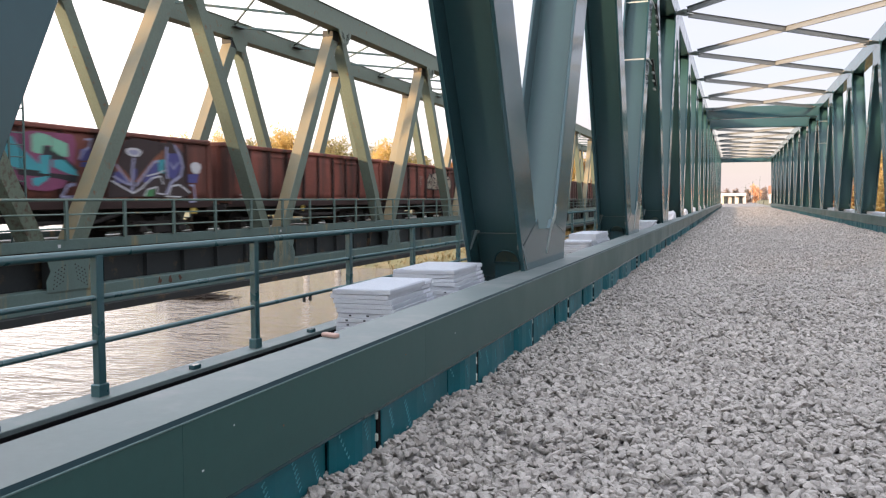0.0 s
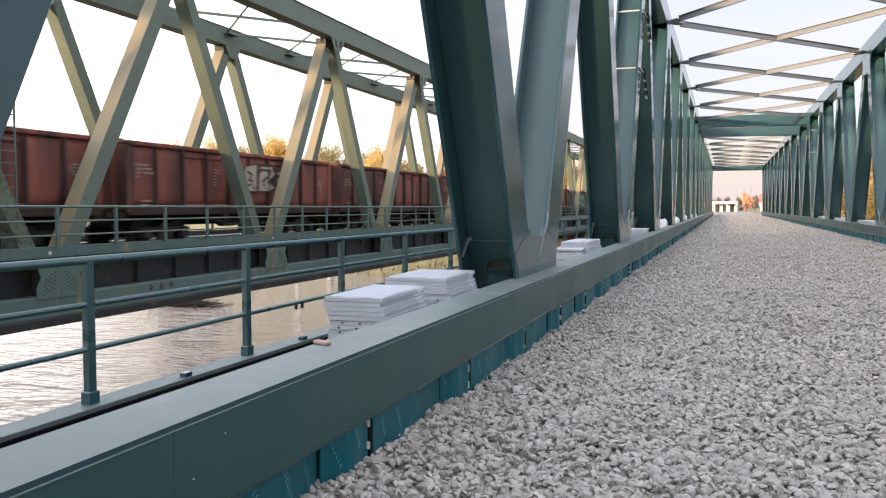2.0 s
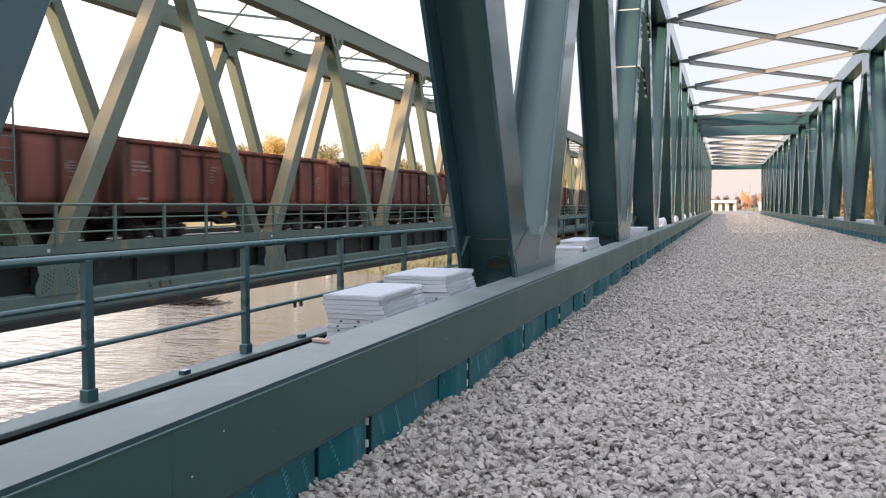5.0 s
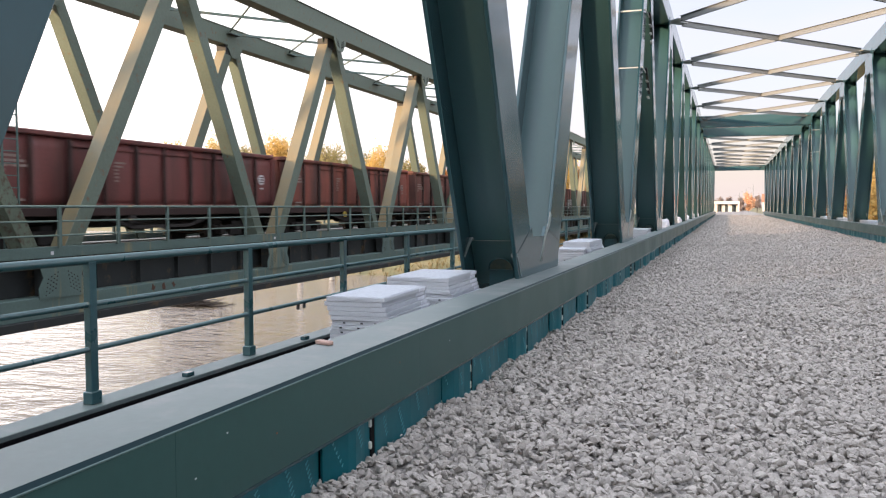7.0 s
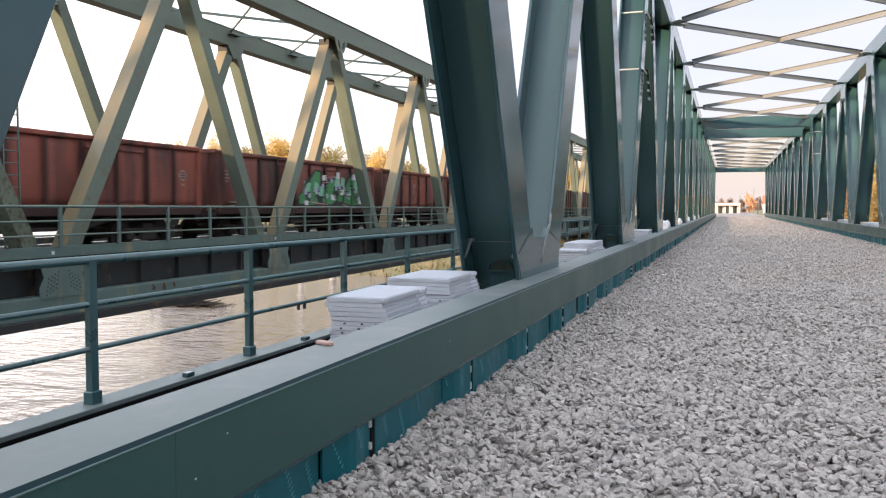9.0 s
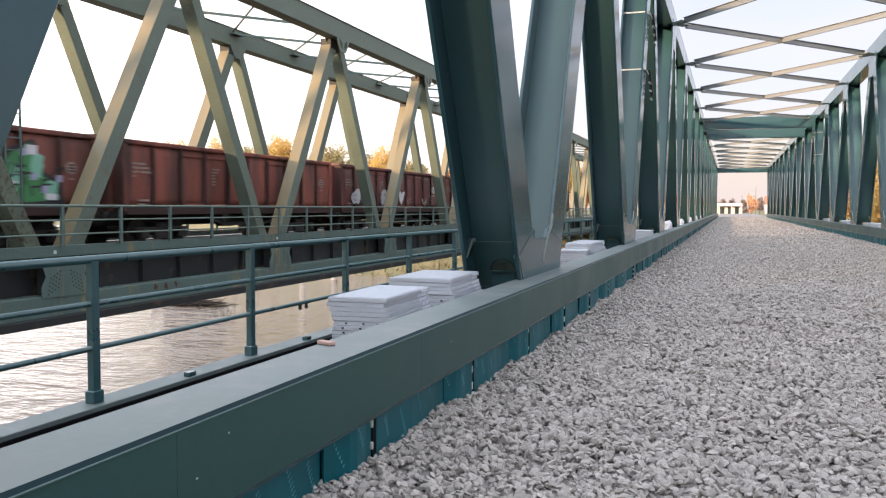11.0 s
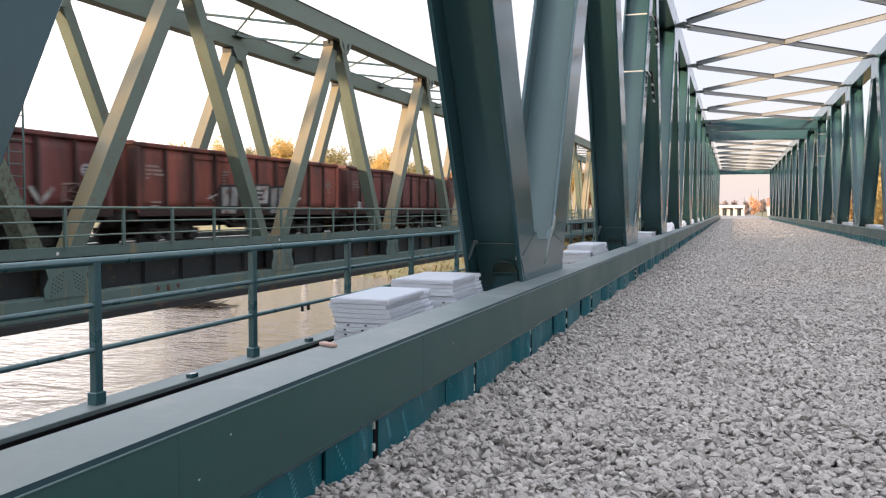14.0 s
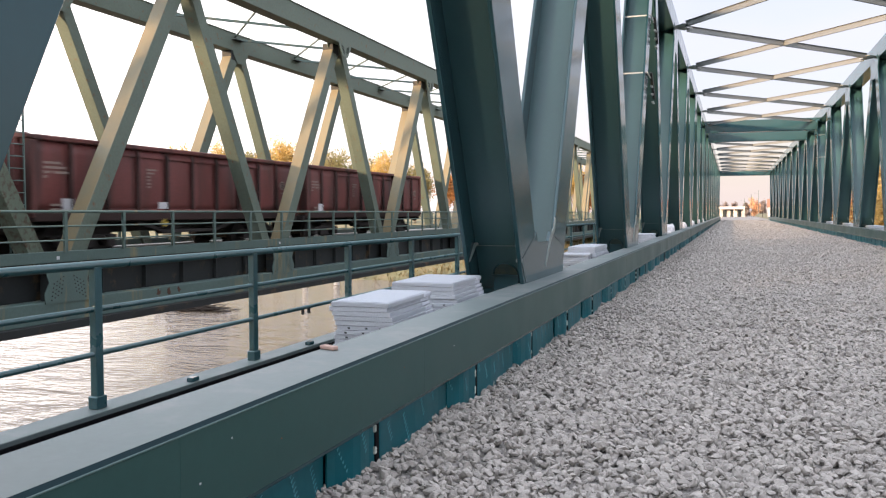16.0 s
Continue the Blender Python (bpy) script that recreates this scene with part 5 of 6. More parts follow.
def graffiti_green(w):
    """Green letters with black outlines and white highlights."""
    bm = bmesh.new()
    patch(bm, FILM + 0.003, [(5.27, 1.38), (5.31, 1.81), (6.14, 2.17), (6.23, 2.48), (6.8, 2.89), (7.39, 2.84), (7.46, 2.12), (8.22, 2.63), (8.84, 2.65), (8.8, 2.15), (9.46, 2.29), (9.84, 2.69), (10.64, 2.98), (10.98, 2.16), (11.52, 1.91), (11.6, 1.37), (10.32, 1.3), (7.89, 1.32)])
    spray(bm, GR_BLACK, w, "black outline of the green letters")
    bm = bmesh.new()
    patch(bm, FILM + 0.006, [(5.43, 1.45), (5.43, 1.77), (6.06, 2.09), (6.32, 2.02), (5.83, 1.78), (6.21, 1.47)])
    patch(bm, FILM + 0.006, [(6.31, 1.41), (6.34, 2.41), (6.8, 2.81), (7.23, 2.78), (7.19, 2.12), (6.87, 1.79), (7.03, 1.45)])
    patch(bm, FILM + 0.006, [(7.4, 1.53), (7.48, 2.04), (8.26, 2.53), (8.67, 2.48), (8.43, 1.98), (8.76, 1.66), (8.24, 1.42)])
    patch(bm, FILM + 0.006, [(9.47, 1.51), (9.57, 2.17), (9.96, 2.59), (10.54, 2.87), (10.81, 2.11), (11.33, 1.86), (11.43, 1.47), (10.32, 1.39)])
    patch(bm, FILM + 0.006, [(8.83, 1.57), (8.91, 2.07), (9.28, 2.16), (9.31, 1.56)])
    spray(bm, GR_GREEN, w, "green sprayed letters")
    bm = bmesh.new()
    patch(bm, FILM + 0.009, [(7.42, 2.66), (7.8, 2.68), (7.8, 2.45), (7.42, 2.44)])
    patch(bm, FILM + 0.009, [(6.81, 2.03), (7.17, 2.04), (7.1, 1.86), (6.8, 1.86)])
    patch(bm, FILM + 0.009, [(8.21, 1.86), (8.68, 1.85), (8.61, 1.62), (8.21, 1.63)])
    patch(bm, FILM + 0.009, [(8.73, 2.84), (9.03, 2.84), (9.02, 2.31), (8.76, 2.3)])
    patch(bm, FILM + 0.009, [(5.83, 1.58), (6.18, 1.58), (6.15, 1.4), (5.86, 1.4)])
    patch(bm, FILM + 0.009, [(9.09, 2.08), (9.47, 2.07), (9.43, 1.85), (9.09, 1.86)])
    patch(bm, FILM + 0.009, [(10.38, 2.81), (10.74, 2.81), (10.74, 2.58), (10.42, 2.57)])
    patch(bm, FILM + 0.009, [(10.97, 1.63), (11.39, 1.61), (11.35, 1.45), (10.97, 1.47)])
    patch(bm, FILM + 0.009, [(9.84, 1.92), (10.13, 1.91), (10.09, 1.79), (9.84, 1.8)])
    spray(bm, GR_WHITE, w, "white sprayed highlights")
    bm = bmesh.new()
    stroke(bm, FILM + 0.012, [(5.75, 2.08), (6.22, 2.19)], 0.05)
    stroke(bm, FILM + 0.012, [(7.48, 2.36), (7.9, 2.39)], 0.05)
    stroke(bm, FILM + 0.012, [(7.9, 2.58), (8.62, 2.64)], 0.05)
    stroke(bm, FILM + 0.012, [(6.37, 1.54), (7.2, 1.46), (7.89, 1.44)], 0.05)
    stroke(bm, FILM + 0.012, [(9.35, 1.45), (9.93, 1.33)], 0.05)
    spray(bm, GR_PINKISH, w, "pale pink sprayed edges")
    rng = random.Random(17)
    outline, spots, tone = bmesh.new(), bmesh.new(), bmesh.new()
    for k in range(26):
        y, z = rng.uniform(5.5, 11.3), rng.uniform(1.45, 2.15)
        a, l = rng.uniform(0.9, 2.2), rng.uniform(0.25, 0.6)
        d = (math.cos(a) * l, math.sin(a) * l)
        stroke(outline, FILM + 0.016, [(y, z), (y + d[0] * 0.5, z + d[1] * 0.5), (y + d[0] * 0.5 + rng.uniform(0.1, 0.3), z + d[1] * 0.55)], 0.055)
    for k in range(15):
        y, z = 5.7 + k * 0.4 + rng.uniform(-0.1, 0.1), rng.uniform(1.45, 2.75 if 2 < k < 12 else 2.1)
        patch(spots, FILM + 0.02, [(y, z), (y + 0.22, z + 0.02), (y + 0.2, z + 0.2), (y + 0.02, z + 0.18)])
    for k in range(12):
        y, z = rng.uniform(5.6, 11.0), rng.uniform(1.5, 2.4)
        patch(tone, FILM + 0.0085, [(y, z), (y + 0.35, z - 0.05), (y + 0.45, z + 0.3), (y + 0.1, z + 0.4)])
    spray(tone, GR_MINT, w, "paler green sprayed fills")
    spray(outline, GR_BLACK, w, "black sprayed inner lines")
    spray(spots, GR_LILAC, w, "small pale sprayed highlights")


def graffiti_block(w):
    """Tall silver block letters with dark outlines."""
    bm = bmesh.new()
    patch(bm, FILM + 0.003, [(3.94, 2.1), (5.23, 2.14), (5.13, 1.65), (5.02, 1.05), (3.92, 1.07)])
    patch(bm, FILM + 0.003, [(5.18, 2.13), (6.2, 2.16), (6.03, 1.41), (5.19, 1.43)])
    patch(bm, FILM + 0.003, [(6.05, 2.17), (7.19, 2.22), (7.12, 1.42), (5.96, 1.41)])
    patch(bm, FILM + 0.003, [(7.1, 2.13), (8.66, 2.23), (8.57, 1.64), (8.1, 1.53), (8.03, 1.05), (7.03, 1.05)])
    spray(bm, GR_BLACK, w, "dark outline of the block letters")
    bm = bmesh.new()
    patch(bm, FILM + 0.006, [(4.09, 2.03), (5.11, 2.06), (5.01, 1.45), (4.91, 1.13), (4.06, 1.14), (4.14, 1.41)])
    patch(bm, FILM + 0.006, [(5.3, 2.07), (6.1, 2.1), (5.91, 1.49), (5.31, 1.51)])
    patch(bm, FILM + 0.006, [(6.25, 2.11), (7.05, 2.14), (6.99, 1.5), (6.11, 1.49)])
    patch(bm, FILM + 0.006, [(7.27, 2.05), (8.51, 2.14), (8.39, 1.71), (7.98, 1.61), (7.89, 1.13), (7.2, 1.14)])
    spray(bm, GR_SILVER, w, "silver sprayed block letters")
    bm = bmesh.new()
    stroke(bm, FILM + 0.009, [(4.6, 2.04), (4.57, 1.62), (4.53, 1.4)], 0.1)
    stroke(bm, FILM + 0.009, [(4.02, 1.33), (4.4, 1.38), (4.95, 1.37)], 0.05)
    stroke(bm, FILM + 0.009, [(5.7, 2.02), (5.66, 1.66)], 0.08)
    stroke(bm, FILM + 0.009, [(5.3, 1.94), (5.42, 1.9), (5.39, 1.66), (5.28, 1.62)], 0.08)
    stroke(bm, FILM + 0.009, [(6.06, 1.93), (5.95, 1.9), (5.9, 1.66), (6.0, 1.62)], 0.08)
    stroke(bm, FILM + 0.009, [(6.2, 1.95), (6.72, 1.95)], 0.06)
    stroke(bm, FILM + 0.009, [(6.16, 1.8), (6.6, 1.79)], 0.09)
    stroke(bm, FILM + 0.009, [(6.35, 1.64), (6.72, 1.65)], 0.07)
    stroke(bm, FILM + 0.009, [(7.76, 2.02), (7.67, 1.61), (7.61, 1.35)], 0.08)
    stroke(bm, FILM + 0.009, [(8.05, 1.97), (8.25, 1.94), (8.07, 1.79)], 0.06)
    spray(bm, GR_BLACK, w, "dark inner lines")
    bm = bmesh.new()
    stroke(bm, FILM + 0.012, [(8.51, 1.99), (9.46, 2.1)], 0.08)
    stroke(bm, FILM + 0.012, [(8.57, 1.6), (9.46, 1.72)], 0.08)
    stroke(bm, FILM + 0.012, [(8.72, 1.69), (9.4, 2.06)], 0.08)
    stroke(bm, FILM + 0.012, [(8.66, 1.88), (9.22, 1.63)], 0.06)
    stroke(bm, FILM + 0.012, [(3.29, 1.62), (3.81, 1.77)], 0.06)
    stroke(bm, FILM + 0.012, [(3.4, 1.76), (3.65, 1.55)], 0.05)
    spray(bm, GR_SILVER, w, "silver sprayed scrawl")


def graffiti_bubbles(w):
    """White bubble letters along the flank, with dark shadows and grey inner lines."""
    bm = bmesh.new()
    for y, z, ry, rz in ((1.44, 1.64, 0.56, 0.26), (2.4, 1.68, 0.42, 0.27), (4.66, 1.68, 0.5, 0.26), (5.62, 1.62, 0.42, 0.25)):
        blob(bm, FILM + 0.003, y, z, ry, rz, 4, 0.04)
    spray(bm, GR_BLACK, w, "dark shadow under the bubble letters")
    bm = bmesh.new()
    blob(bm, FILM + 0.006, 1.2, 1.74, 0.3, 0.27, 5, 0.05)
    blob(bm, FILM + 0.006, 1.56, 1.83, 0.33, 0.36, 6, 0.04)
    blob(bm, FILM + 0.006, 2.4, 1.8, 0.38, 0.34, 4, 0.03)
    patch(bm, FILM + 0.006, [(4.3, 1.46), (4.26, 1.8), (4.34, 2.08), (4.58, 2.2), (4.86, 2.18), (5.04, 2.02), (5.0, 1.86), (4.9, 1.78), (5.06, 1.64), (5.08, 1.48), (4.9, 1.42),
                             (4.76, 1.5), (4.72, 1.62), (4.64, 1.62), (4.62, 1.46), (4.46, 1.41)])
    blob(bm, FILM + 0.006, 5.64, 1.72, 0.4, 0.26, 0, 0.05)
    patch(bm, FILM + 0.006, [(6.5, 2.04), (6.72, 2.16), (6.92, 2.02), (7.2, 2.2), (7.4, 2.1), (7.16, 1.74), (6.9, 1.46), (6.72, 1.58)])
    spray(bm, GR_WHITE, w, "white sprayed bubble letters")
    bm = bmesh.new()
    stroke(bm, FILM + 0.009, [(1.0, 1.86), (1.2, 1.8), (1.36, 1.9)], 0.035)
    stroke(bm, FILM + 0.009, [(0.98, 1.7), (1.2, 1.68), (1.34, 1.6)], 0.035)
    stroke(bm, FILM + 0.009, [(2.38, 1.96), (2.4, 1.66)], 0.04)
    stroke(bm, FILM + 0.009, [(4.6, 1.96), (4.76, 1.98), (4.74, 1.88)], 0.04)
    spray(bm, GR_SHADE, w, "grey lines in the bubble letters")
    bm = bmesh.new()
    for pts in ([(7.55, 1.8), (7.62, 1.48)], [(7.62, 1.7), (7.84, 1.62), (7.84, 1.84)], [(7.84, 1.62), (7.94, 1.44)], [(8.1, 1.8), (8.2, 1.5)], [(8.14, 1.78), (8.34, 1.8)],
                [(11.0, 1.92), (11.6, 1.95), (11.2, 1.74), (11.66, 1.7), (11.1, 1.5), (11.6, 1.46)], [(11.06, 1.86), (11.0, 1.44)], [(11.62, 1.9), (11.68, 1.5)]):
        stroke(bm, FILM + 0.009, pts, 0.06)
    spray(bm, MARK, w, "thin grey sprayed letters")
    bm = bmesh.new()
    stroke(bm, FILM + 0.009, [(9.97, 1.8), (10.26, 1.42), (10.66, 1.78)], 0.13)
    spray(bm, GR_SILVER, w, "silver sprayed hook")


def train():
    protos = {}
    for key, paint, doors, label in (("a", RUST_A, (2, 3, 6, 7), "rusty orange-brown open goods wagon"),
                                     ("b", RUST_B, (2, 3, 4, 5, 6, 7), "dark oxide-red open goods wagon"),
                                     ("c", RUST_C, (3, 6), "sooty brown open goods wagon")):
        w = thing("goods_wagon", label + " rolling on the old bridge", "goods wagon", "wagons of the goods train")
        wagon_parts(w, paint, doors)
        protos[key] = w
    kinds = "caacabacababb"
    used, wagons = set(), []
    for k, c in enumerate(kinds):
        w = protos[c]
        if c in used:
            w = copy_thing(w, Matrix.Identity(4))
        used.add(c)
        wagons.append(w)
    # copies above were taken before any marks are put on
    for k, w in enumerate(wagons):
        c = kinds[k]
        if k != 0:
            bars(w, 0.35, 2.52, (0.8, 1.05, 1.15, 0.5), scale=0.7)
            bars(w, 4.2, 2.52, (0.75, 0.55, 0.25, 0.25, 0.3, 0.25), scale=0.6)
            bars(w, 0.55, 1.45, (0.7, 0.5), scale=0.7)
            badge(w, 11.9, 2.3, 0.19 if k in (5, 9) else 0.17, GR_WHITE if k in (5, 9) else MARK)
            plate(w, 3.0, 1.16, 0.9, 0.07, MARK, "sole_bar_mark", "faded white marks on the sole bar")
            plate(w, 9.6, 1.16, 0.6, 0.07, MARK, "sole_bar_mark", "faded white marks on the sole bar")
    graffiti_colour(wagons[0])
    graffiti_silver(wagons[2])
    wagons[2]["label"] = "rusty brown open goods wagon with dull silver graffiti"
    wagons[0]["label"] = "brown open goods wagon with cyan, magenta and violet graffiti"
    graffiti_green(wagons[7])
    wagons[7]["label"] = "rusty brown open goods wagon with green graffiti letters"
    graffiti_bubbles(wagons[9])
    wagons[9]["label"] = "brown open goods wagon with white bubble letters sprayed on"
    graffiti_block(wagons[10])
    wagons[10]["label"] = "dark red open goods wagon with silver block letter graffiti"
    for k in (11, 12):
        plate(wagons[k], 1.15, 1.5, 0.42, 0.3, GR_WHITE)
    plate(wagons[11], 4.9, 1.5, 0.4, 0.2, GR_WHITE)
    for k in (1, 4, 6, 9, 11):
        wheel = boxed(SIDE - 0.03, SIDE + 0.02, 4.78, 5.02, 0.86, 1.1, 0.1)
        part("brake_handle", wheel, GR_YELLOW, wagons[k], "yellow brake handle wheel")
    return wagons


wagons = train()


# ---------------------------------------------------------------- trees, banks, far end
def crown(bm_seed, r, h, leaves, size):
    """Leaf clumps in a loose, uneven crown: many small quads."""
    rng = np.random.default_rng(bm_seed)
    n_cl = max(8, leaves // 110)
    cents = []
    for _ in range(n_cl):
        d = rng.normal(size=3)
        d /= np.linalg.norm(d)
        q = rng.uniform(0.35, 1.0) ** 0.6
        cents.append(d * q * np.array([r, r, h / 2]) * rng.uniform(0.75, 1.1))
    cents = np.array(cents)
    pick = rng.integers(0, n_cl, leaves)
    pos = cents[pick] + rng.normal(size=(leaves, 3)) * np.array([r, r, h / 2]) * 0.17
    a = rng.normal(size=(leaves, 3))
    a /= np.linalg.norm(a, axis=1)[:, None]
    b = np.cross(a, rng.normal(size=(leaves, 3)))
    b /= np.linalg.norm(b, axis=1)[:, None]
    s = rng.uniform(0.6, 1.3, (leaves, 1)) * size
    quad = np.stack([pos - a * s, pos - b * s * 0.6, pos + a * s, pos + b * s * 0.6], 1)
    me = bpy.data.meshes.new("crown")
    me.from_pydata(quad.reshape(-1, 3).tolist(), [], (np.arange(leaves * 4).reshape(-1, 4)).tolist())
    return me


def tree(x, y, z, height, r, mat, seed, label, leaves=2600, size=0.22, low=0.3):
    rng = random.Random(seed)
    t = thing("tree", label, "tree", "autumn trees", at=(x, y, z))
    bm = bmesh.new()
    mid = height * (low + (1 - low) / 2)
    rod(bm, (0, 0, -0.3), (0.1, 0, height * 0.5), height * 0.022, 8, height * 0.014)
    rod(bm, (0.1, 0, height * 0.5), (0.0, 0.1, height * 0.92), height * 0.014, 7, height * 0.004)
    for _ in range(9):
        a, h = rng.uniform(0, 6.3), rng.uniform(low * 0.9, 0.8) * height
        e = (math.cos(a) * r * rng.uniform(0.5, 0.85), math.sin(a) * r * rng.uniform(0.5, 0.85), h + r * rng.uniform(0.4, 0.9))
        rod(bm, (0.05, 0, h), e, height * 0.009, 5, height * 0.003)
    part("trunk", bm, BARK, t)
    me = crown(seed, r, height * (1 - low), leaves, size)
    me.materials.append(mat)
    c = part("crown", me, None, t)
    c.location = (0, 0, mid)


TREES = [(-114, 152, 17.0, 2.6, LEAF_GOLD), (-104, 152, 17.2, 3.6, LEAF_GOLD), (-99, 156, 16.0, 3.4, LEAF_OLIVE), (-93, 158, 17.5, 5, LEAF_OLIVE),
         (-88, 150, 17.5, 4.2, LEAF_GOLD), (-85, 151, 17, 3.6, LEAF_GOLD), (-75, 150, 15.2, 4.8, LEAF_OLIVE), (-71, 156, 14, 4, LEAF_OLIVE),
         (-63, 150, 14, 4.0, LEAF_GOLD), (-58, 152, 12, 3.5, LEAF_OLIVE), (-48, 150, 11, 4.0, LEAF_RUST), (-40, 152, 11.5, 4.5, LEAF_GOLD), (-30, 155, 13, 4.5, LEAF_GOLD),
         (-24, 160, 10, 4, LEAF_RUST), (-130, 155, 13, 5, LEAF_GOLD), (-142, 158, 14, 5, LEAF_OLIVE)]
for k, (x, y, h, r, m) in enumerate(TREES):
    word = "golden autumn" if m is LEAF_GOLD else "olive green" if m is LEAF_OLIVE else "rust-coloured"
    tree(x - 1.6, y, -1.3, h, r, m, 20 + k, "tall %s tree beyond the far river bank" % word, 8500, 0.2)
for k, (x, y, h, r, m) in enumerate(((14.2, 88, 9.5, 2.6, LEAF_GOLD), (17.5, 92, 9, 3, LEAF_RUST), (21, 90, 7.5, 3, LEAF_OLIVE), (16, 98, 8, 3, LEAF_GOLD),
                                     (26, 96, 8, 3.5, LEAF_GOLD), (15, 130, 9, 3.5, LEAF_RUST), (22, 150, 9, 4, LEAF_GOLD))):
    tree(x, y, -3.0, h, r, m, 60 + k, "leafy autumn tree on the river bank", 2600, 0.2, 0.12)
for k, (x, y, h, r, m) in enumerate(((5.3, 228, 5.4, 1.5, LEAF_ORANGE), (3.7, 240, 4.3, 1.0, LEAF_GREY), (7.6, 236, 4.6, 1.0, LEAF_GREY), (-2.2, 246, 4.6, 1.6, LEAF_GREY), (0.4, 250, 4.3, 1.2, LEAF_GREY), (-9, 300, 6, 4, LEAF_OLIVE), (-16, 300, 6, 4, LEAF_OLIVE), (16, 260, 6, 3.5, LEAF_GOLD))):
    tree(x, y, -0.5, h, r, m, 80 + k, "%s tree beside the line beyond the bridge" % ("haze-paled orange" if m is LEAF_ORANGE else "haze-grey" if m is LEAF_GREY else "autumn"), 1800, 0.2, 0.15)


# unseen row behind the camera, added to keep low sun off the ballast
for k in range(28):
    rb = random.Random(300 + k)
    m = (LEAF_GOLD, LEAF_OLIVE, LEAF_RUST)[k % 3]
    tree(-116 + k * 5.8 + rb.uniform(-1.5, 1.5), -46 + rb.uniform(-5, 4), -0.8, rb.uniform(17.0, 20.0), rb.uniform(4.4, 5.8), m, 300 + k, "unseen autumn tree added on the near bank to block the low sun", 1900, 0.78, 0.1)


def bank_grass():
    rng = np.random.default_rng(3)
    n = 20000
    x, y = rng.uniform(-60, 40, n), rng.uniform(73, 100, n)
    z = np.minimum(-1.2, -7.5 + (y - (76 + 0.06 * (x + 28)) + 2) * 0.28)
    ok = z > -6.1
    x, y, z = x[ok], y[ok], z[ok]
    n = len(x)
    a = rng.uniform(0, 6.3, n)
    w, h = rng.uniform(0.06, 0.2, n), rng.uniform(0.12, 0.55, n)
    lean = rng.normal(size=(n, 2)) * 0.25
    v = np.stack([np.stack([x - np.cos(a) * w, y - np.sin(a) * w, z - 0.2], -1), np.stack([x + np.cos(a) * w, y + np.sin(a) * w, z - 0.2], -1),
                  np.stack([x + lean[:, 0], y + lean[:, 1], z + h], -1)], 1)
    me = bpy.data.meshes.new("bank_grass")
    me.from_pydata(v.reshape(-1, 3).tolist(), [], np.arange(n * 3).reshape(-1, 3).tolist())
    me.materials.append(GRASS)
    tagged(new("bank_grass", me), "tufts of dry yellow-green grass on the river bank", "grass", kind="stuff")


bank_grass()


for x in (-40.5, -37.0):
    m = new("mooring_post", mesh_of("mooring_post", rod(bmesh.new(), (0, 0, -1.5), (0, 0, 1.6), 0.3, 12), CONCRETE))
    m.location = (x, 73.0, WATER_Z)
    tagged(m, "pale post standing in the shallow water", "post", "mooring posts")


def driftwood():
    rng = random.Random(8)
    t = thing("driftwood_heap", "dark heap of driftwood branches caught in the river", "driftwood", at=(-36.9, 50.4, WATER_Z))
    for k in range(230):
        a = rng.gauss(0.2, 0.7)
        x, y, l = rng.gauss(0, 1.2), rng.gauss(0, 0.45), rng.uniform(0.5, 2.0)
        z = max(0.0, 0.6 - abs(x - 0.4) * 0.2) * rng.random()
        d = Vector((math.cos(a), math.sin(a), rng.uniform(-0.2, 0.4))) * l / 2
        c = Vector((x, y, z))
        part("branch", rod(bmesh.new(), c - d, c + d, rng.uniform(0.02, 0.06), 5, 0.012), WOOD, t)


driftwood()


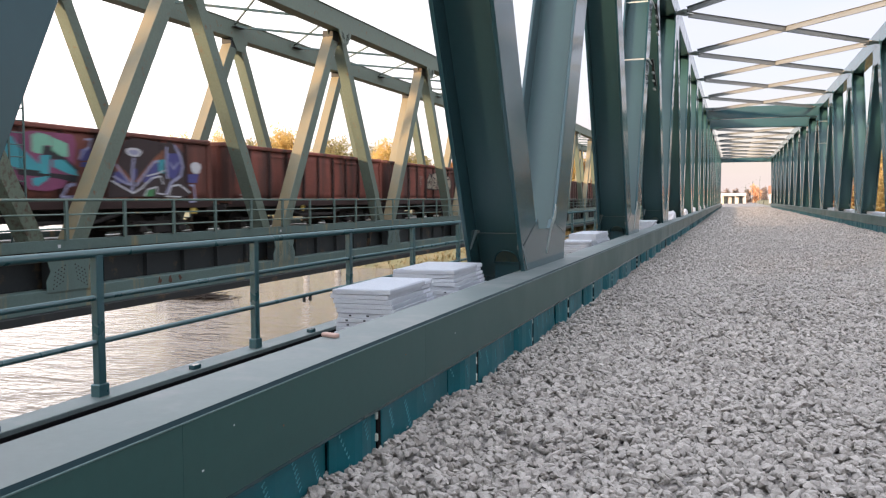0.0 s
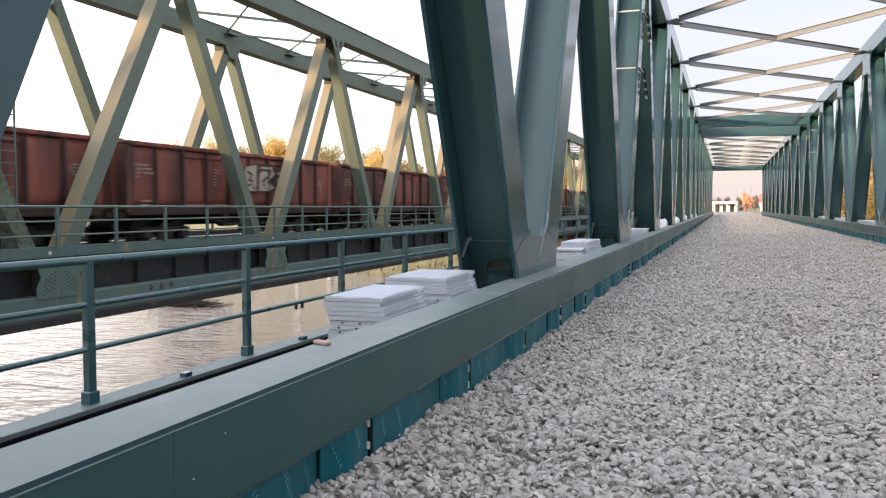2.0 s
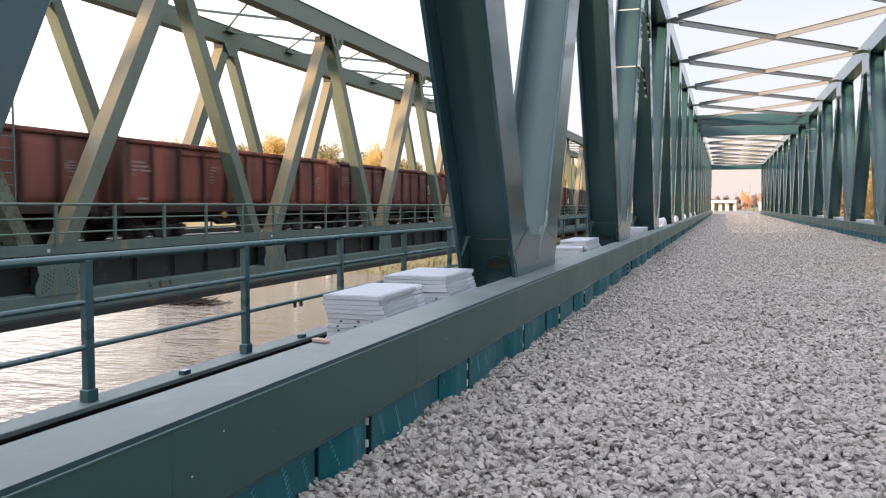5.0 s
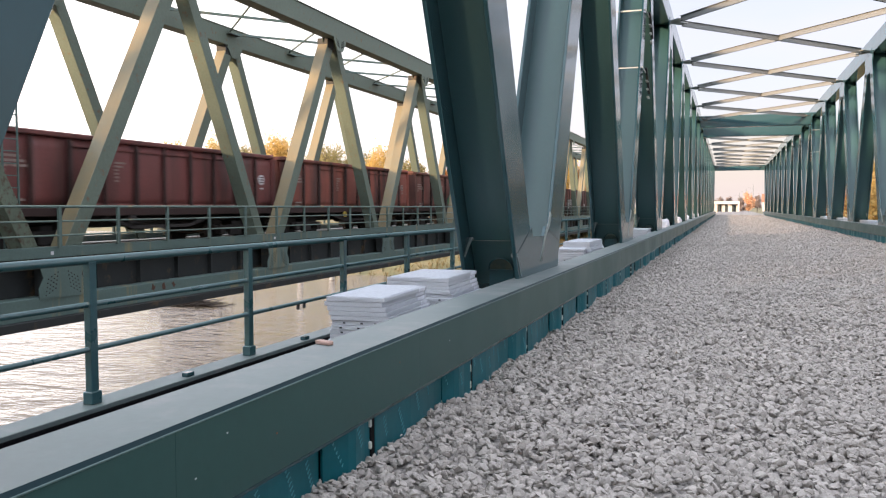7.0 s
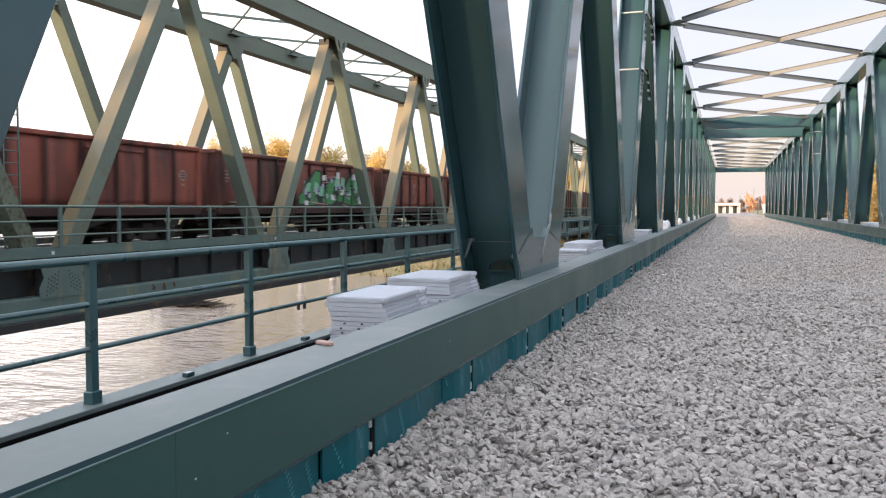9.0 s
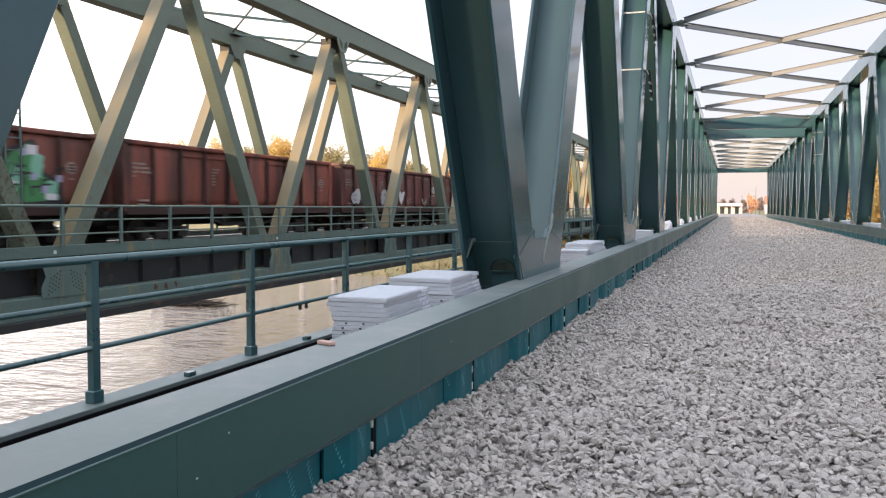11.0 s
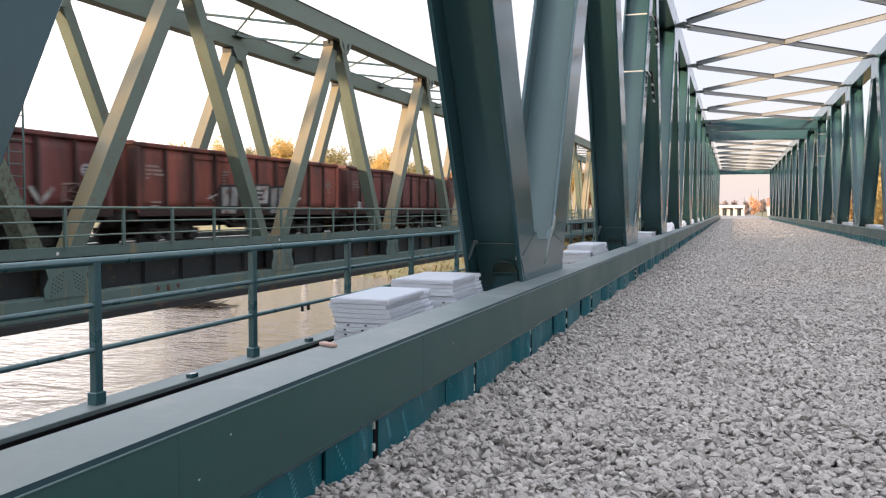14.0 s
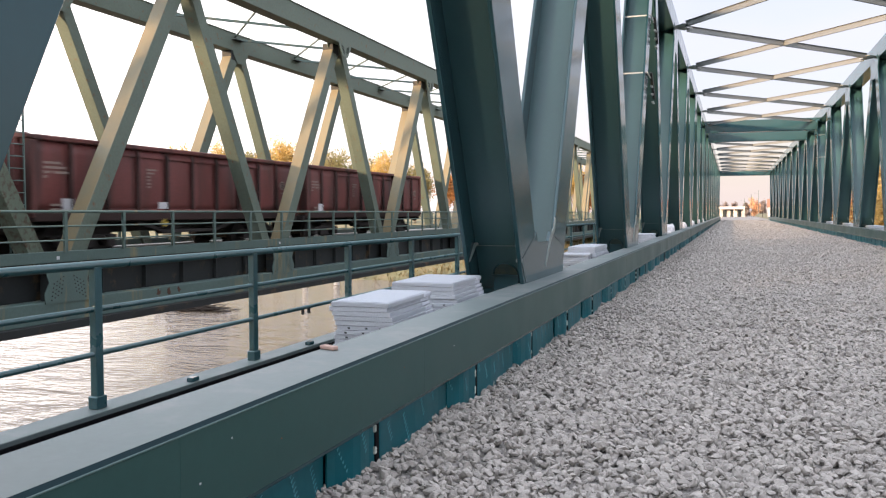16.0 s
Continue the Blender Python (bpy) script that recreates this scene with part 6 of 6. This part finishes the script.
def far_buildings():
    h = thing("station_building", "low white flat-roofed building beyond the bridge", "building", at=(0, 226, -0.4))
    part("wall", boxed(-2.7, 2.6, -1.5, 3, 0, 2.3, 0.03), WHITE_WALL, h)
    part("canopy", boxed(-3.1, 3.0, -4.0, 3.4, 2.3, 2.95, 0.03), WHITE_WALL, h, "broad white canopy slab")
    for x in (-2.9, 0.4, 2.8):
        part("column", boxed(x - 0.12, x + 0.12, -3.9, -3.66, 0, 2.299), WHITE_WALL, h)
    for x in (-1.9, 0.0, 1.7):
        part("window", boxed(x - 0.5, x + 0.5, -1.56, -1.49, 0.3, 2.1, 0.01), DARK_GLASS, h, "dark window")
    g = thing("house", "small house with red tiled roof beyond the bridge", "house", at=(13, 262, -0.4))
    part("wall", boxed(-3, 3, -4, 4, 0, 3), WHITE_WALL, g)
    bm = bmesh.new()
    prism(bm, [(-4.4, 2.9), (0, 5.4), (4.4, 2.9)], -3.3, 3.3)
    part("roof", bm, ROOF, g)
    for x, y, hh in ((2.9, 223, 5.2), (4.5, 223, 6.2), (6.2, 223, 7.3)):
        p = thing("catenary_mast", "slender grey steel mast beside the line", "mast", "masts", at=(x, y, -0.5))
        part("pole", rod(bmesh.new(), (0, 0, 0), (0, 0, hh), 0.06, 8, 0.04), OLD_BAND, p)
        part("arm", rod(bmesh.new(), (0, 0, hh * 0.85), (-1.2, 0, hh * 0.9), 0.015, 6), OLD_BAND, p)


far_buildings()
road = new("road", mesh_of("road", boxed(-2.2, 6.0, LAST + 4, 420, -0.3, -0.1), BALLAST_BED))
tagged(road, "stony track bed running on beyond the bridge", "track bed", kind="structure")


# ---------------------------------------------------------------- what moves
def motions():
    """The train rolls towards the camera's side at about 33 km/h and slows a little at the end."""
    travel = [(0.0, 0.0), (2.0, 18.58), (4.0, 37.15), (6.5, 60.4), (9.0, 83.6), (11.0, 102.2), (12.5, 116.0), (14.0, 129.5), (15.0, 138.4), (16.0, 147.2)]
    for k, w in enumerate(wagons):
        start = 24.13 + PITCH * (k - 1)
        walk(w, [(t, pose(TRACK_X, start - d, RAIL_Z)) for t, d in travel])


motions()
